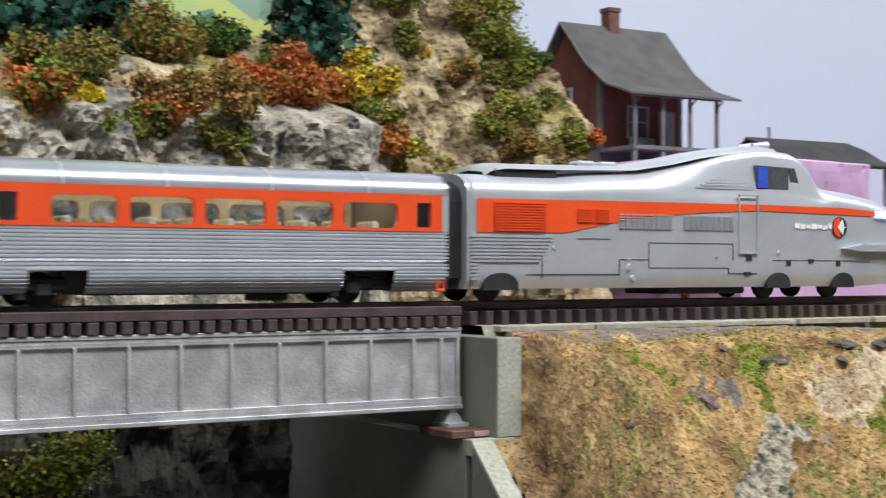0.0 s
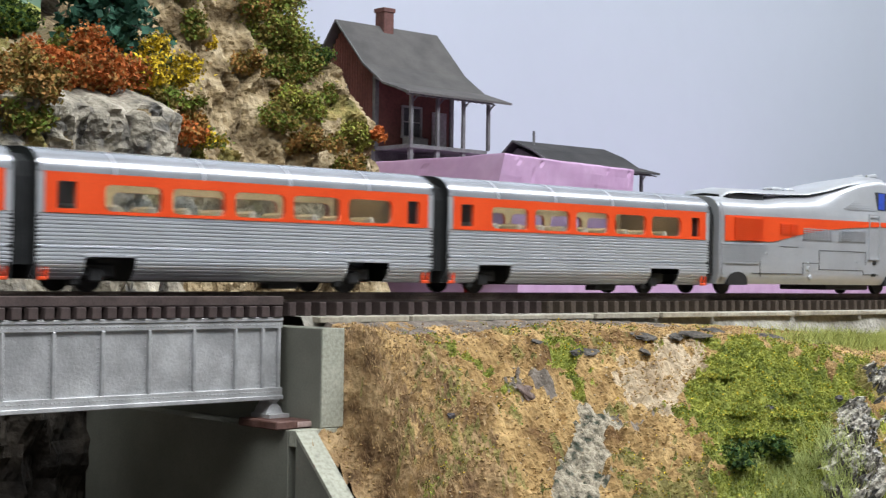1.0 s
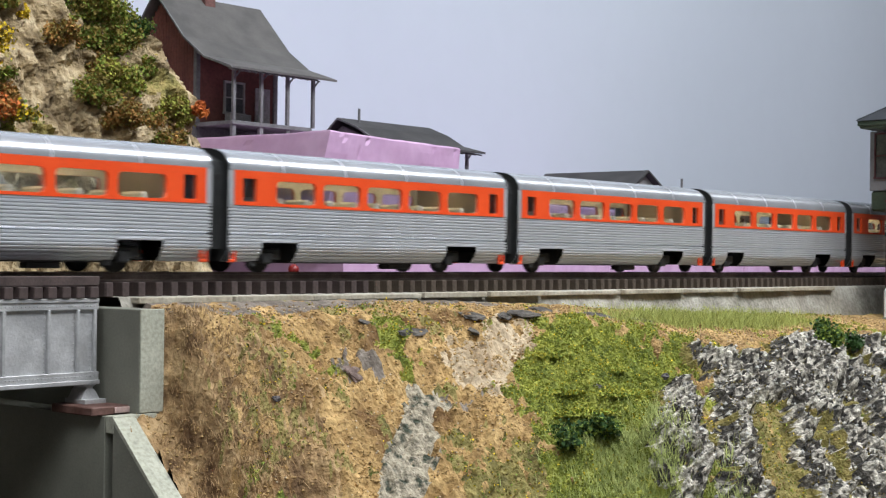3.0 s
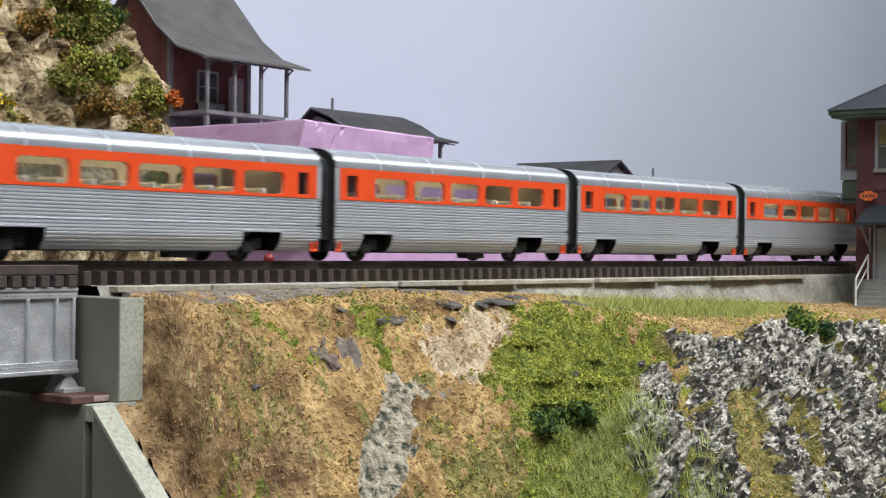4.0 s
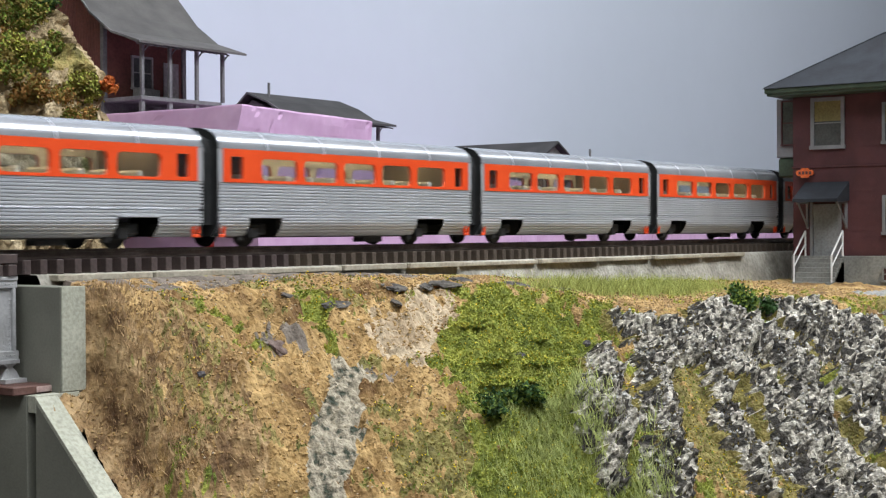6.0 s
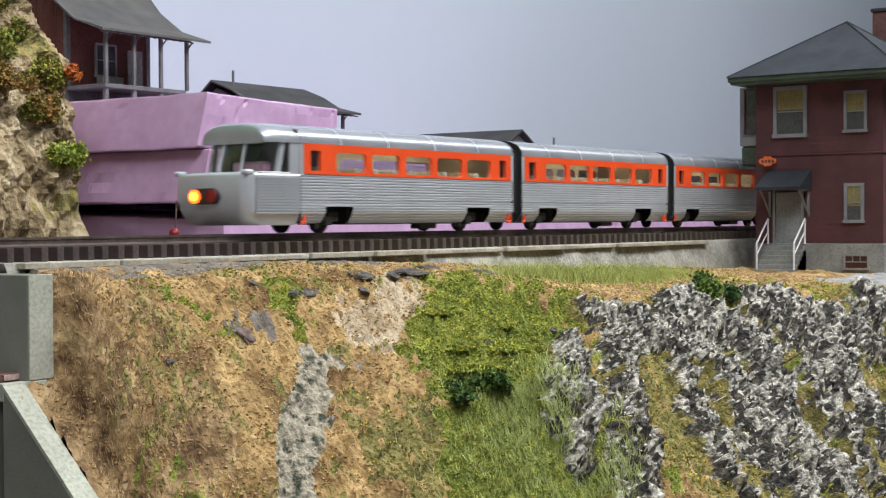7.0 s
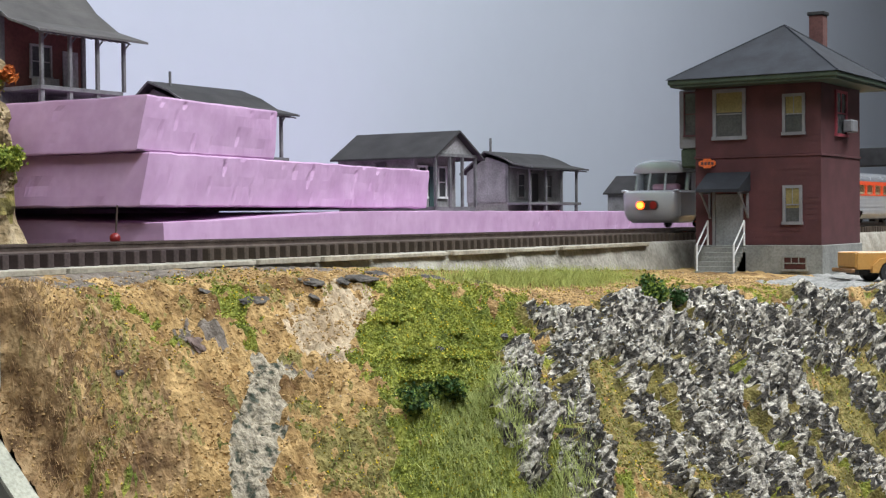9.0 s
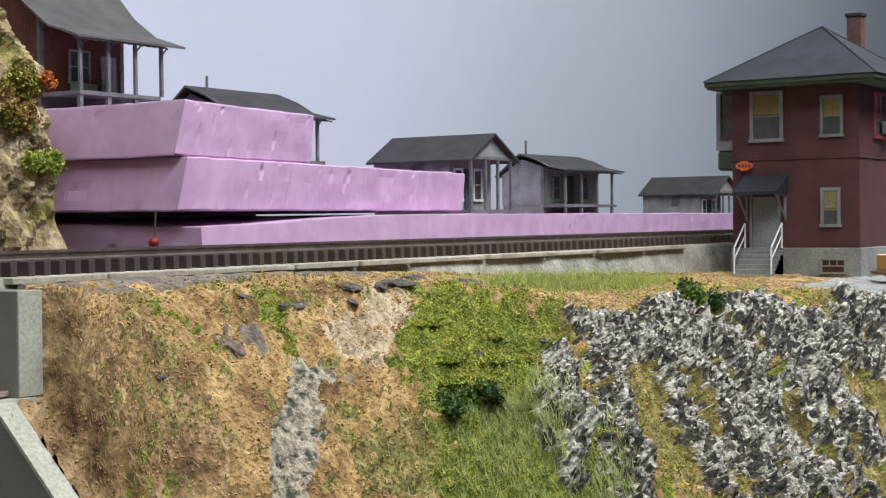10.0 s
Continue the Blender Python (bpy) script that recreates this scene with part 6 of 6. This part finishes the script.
h4, yw, yb, ym = porch_house("small_house", "weathered grey cabin with porch on thin posts", 0.7560, 0.2240, 0.0115, 0.090, 0.038, 0.018, 0.0075, 0.0370, 0.0420, 0.0485, PALEWOOD, DARKROOF, OLDWOOD, 4, 0.004)
part("chimney", cyl((0.006, ym, 0.046), (0.006, ym, 0.0590), 0.0010, 8), OLDWOOD, h4, "thin stove pipe")
for a in (0.016, 0.062):
    window(h4, "y", yw, a, a + 0.010, 0.0120, 0.0300, -1, PALEWOOD, (0, 1), 0, 0.0010)
part("door", bx(0.038, 0.049, yw - 0.0008, yw, 0.0075, 0.0310), BLACK, h4, "dark open doorway")


def gable_house(label, x, y, z, size=1.0):
    """House with its ridge running back and a porch under the front gable."""
    h = thing("gable_house", label, "house", pose(x, y, z) @ Matrix.Scale(size, 4), "model houses behind the track")
    W, D = 0.056, 0.084
    part("wall", prism([(0.0, 0.002), (W, 0.002), (W, 0.0400), (W / 2, 0.0560), (0.0, 0.0400)], "y", 0.018, D), PALEWOOD, h, "pale grey board wall")
    part("foundation", bx(0.0004, W - 0.0004, 0.0005, D, 0.0, 0.0035), OLDWOOD, h)
    part("gable_panel", prism([(0.002, 0.0400), (W - 0.002, 0.0400), (W / 2, 0.0555)], "y", 0.0005, 0.0015), PALEWOOD, h, "pale front gable")
    t = 0.0014
    prof = [(-0.0060, 0.0385), (W / 2, 0.0580), (W + 0.0060, 0.0385)]
    part("roof", prism(prof + [(a, b - t) for a, b in prof[::-1]], "y", -0.0040, D + 0.003), DARKROOF, h, "charcoal sheet roof")
    part("porch_beam", bx(-0.001, W + 0.001, -0.0008, 0.0012, 0.0390, 0.0412), OLDWOOD, h)
    for xs in (0.001, W * 0.36, W * 0.66, W - 0.001):
        part("porch_post", bx(xs - 0.0010, xs + 0.0010, -0.0006, 0.0012, 0.0035, 0.0390), OLDWOOD, h, "grey porch post")
    for a in (0.006, 0.032):
        window(h, "y", 0.018, a, a + 0.0095, 0.0110, 0.0320, -1, WHITE, (0, 1), 0, 0.0013)
    part("door", bx(0.0195, 0.0285, 0.0170, 0.018, 0.0035, 0.0325), material("dark_teal_door", (0.02, 0.055, 0.055), (0.04, 0.08, 0.08), 100, 0.6), h, "dark teal door")
    window(h, "x", 0.0, 0.0420, 0.0500, 0.0280, 0.0350, -1, OLDWOOD, (0, 0), 0, 0.0006)
    clapboard(0.0, W, 0.018, D, 0.0030, 0.0400, PALEWOOD, h, "x")
    return h


gable_house("pale grey gabled house with charcoal roof on foam terrace", 0.6120, 0.2180, 0.0115)
gable_house("distant pale gabled house with charcoal roof", 1.3350, 0.3450, -0.0078, 1.1)

# pickup truck on the gravel road
tr = thing("pickup_truck", "tan vintage pickup truck parked on the gravel road", "pickup truck", pose(0.4440, -0.1260, -0.0262, 0, 0, -49) @ Matrix.Scale(1.25, 4))
b = bmesh.new()
bx(0.0, 0.0270, -0.0088, 0.0088, 0.0052, 0.0068, 0.0002, b)
for s in (-1, 1):
    bx(0.0, 0.0270, min(s * 0.0088, s * 0.0080), max(s * 0.0088, s * 0.0080), 0.0060, 0.0118, 0.0003, b)
bx(0.0255, 0.0270, -0.0088, 0.0088, 0.0060, 0.0120, 0.0003, b)
part("cargo_bed", b, TRUCK, tr, "tan cargo bed")
part("tailgate", bx(-0.0006, 0.0004, -0.0080, 0.0080, 0.0060, 0.0116, 0.0002), TRUCK, tr)
part("rear_bumper", bx(-0.0028, -0.0008, -0.0090, 0.0090, 0.0040, 0.0056, 0.0004), material("brown_bumper", (0.20, 0.10, 0.04), (0.26, 0.13, 0.05), 100, 0.5), tr, "brown rear bumper")
cab = prism([(0.0275, 0.0050), (0.0420, 0.0050), (0.0420, 0.0128), (0.0395, 0.0192), (0.0375, 0.0202), (0.0305, 0.0202), (0.0285, 0.0190), (0.0275, 0.0130)], "y", -0.0086, 0.0086)
bmesh.ops.bevel(cab, geom=cab.edges[:], offset=0.0006, segments=2, affect="EDGES")
part("cab", cab, TRUCK, tr, "rounded tan cab", True)
for s in (-1, 1):
    part("side_window", prism([(0.0300, 0.0134), (0.0395, 0.0134), (0.0380, 0.0186), (0.0306, 0.0186)], "y", min(s * 0.0084, s * 0.0089), max(s * 0.0084, s * 0.0089)), DARKGLASS, tr)
part("rear_window", prism([(-0.0060, 0.0138), (0.0060, 0.0138), (0.0052, 0.0182), (-0.0052, 0.0182)], "x", 0.0272, 0.0280), DARKGLASS, tr)
hood = bx(0.0420, 0.0590, -0.0072, 0.0072, 0.0050, 0.0130, 0.0020)
part("hood", hood, TRUCK, tr, "rounded tan hood", True)
for x in (0.0130, 0.0500):
    for s in (-1, 1):
        fd = prism([(x - 0.0075, 0.0040), (x - 0.0072, 0.0066), (x - 0.0045, 0.0092), (x, 0.0100), (x + 0.0045, 0.0092), (x + 0.0075, 0.0060), (x + 0.0078, 0.0040), (x + 0.0050, 0.0040), (x + 0.0035, 0.0074), (x, 0.0084), (x - 0.0035, 0.0074), (x - 0.0050, 0.0040)], "y", min(s * 0.0080, s * 0.0102), max(s * 0.0080, s * 0.0102))
        part("fender", fd, TRUCK, tr)
        w = part("wheel", cyl((x, s * 0.0078, 0.0040), (x, s * 0.0100, 0.0040), 0.0040, 18), BLACK, tr, "black tyre")
        part("hubcap", cyl((x, s * 0.0099, 0.0040), (x, s * 0.0104, 0.0040), 0.0022, 14, 0.0016), WHITE, w, "pale hubcap")
part("chassis", bx(0.002, 0.057, -0.0060, 0.0060, 0.0030, 0.0052), BLACK, tr)

# dark beam across the far end of the line
sb = thing("overhead_beam", "black beam on thin posts over the far line", "beam")
part("beam", bx(1.06, 1.09, 0.026, 0.16, 0.0500, 0.0660, 0.0005), BLACK, sb)
for y in (0.030, 0.156):
    part("post", bx(1.072, 1.078, y - 0.002, y + 0.002, -0.008, 0.0500), BLACK, sb)
motions()
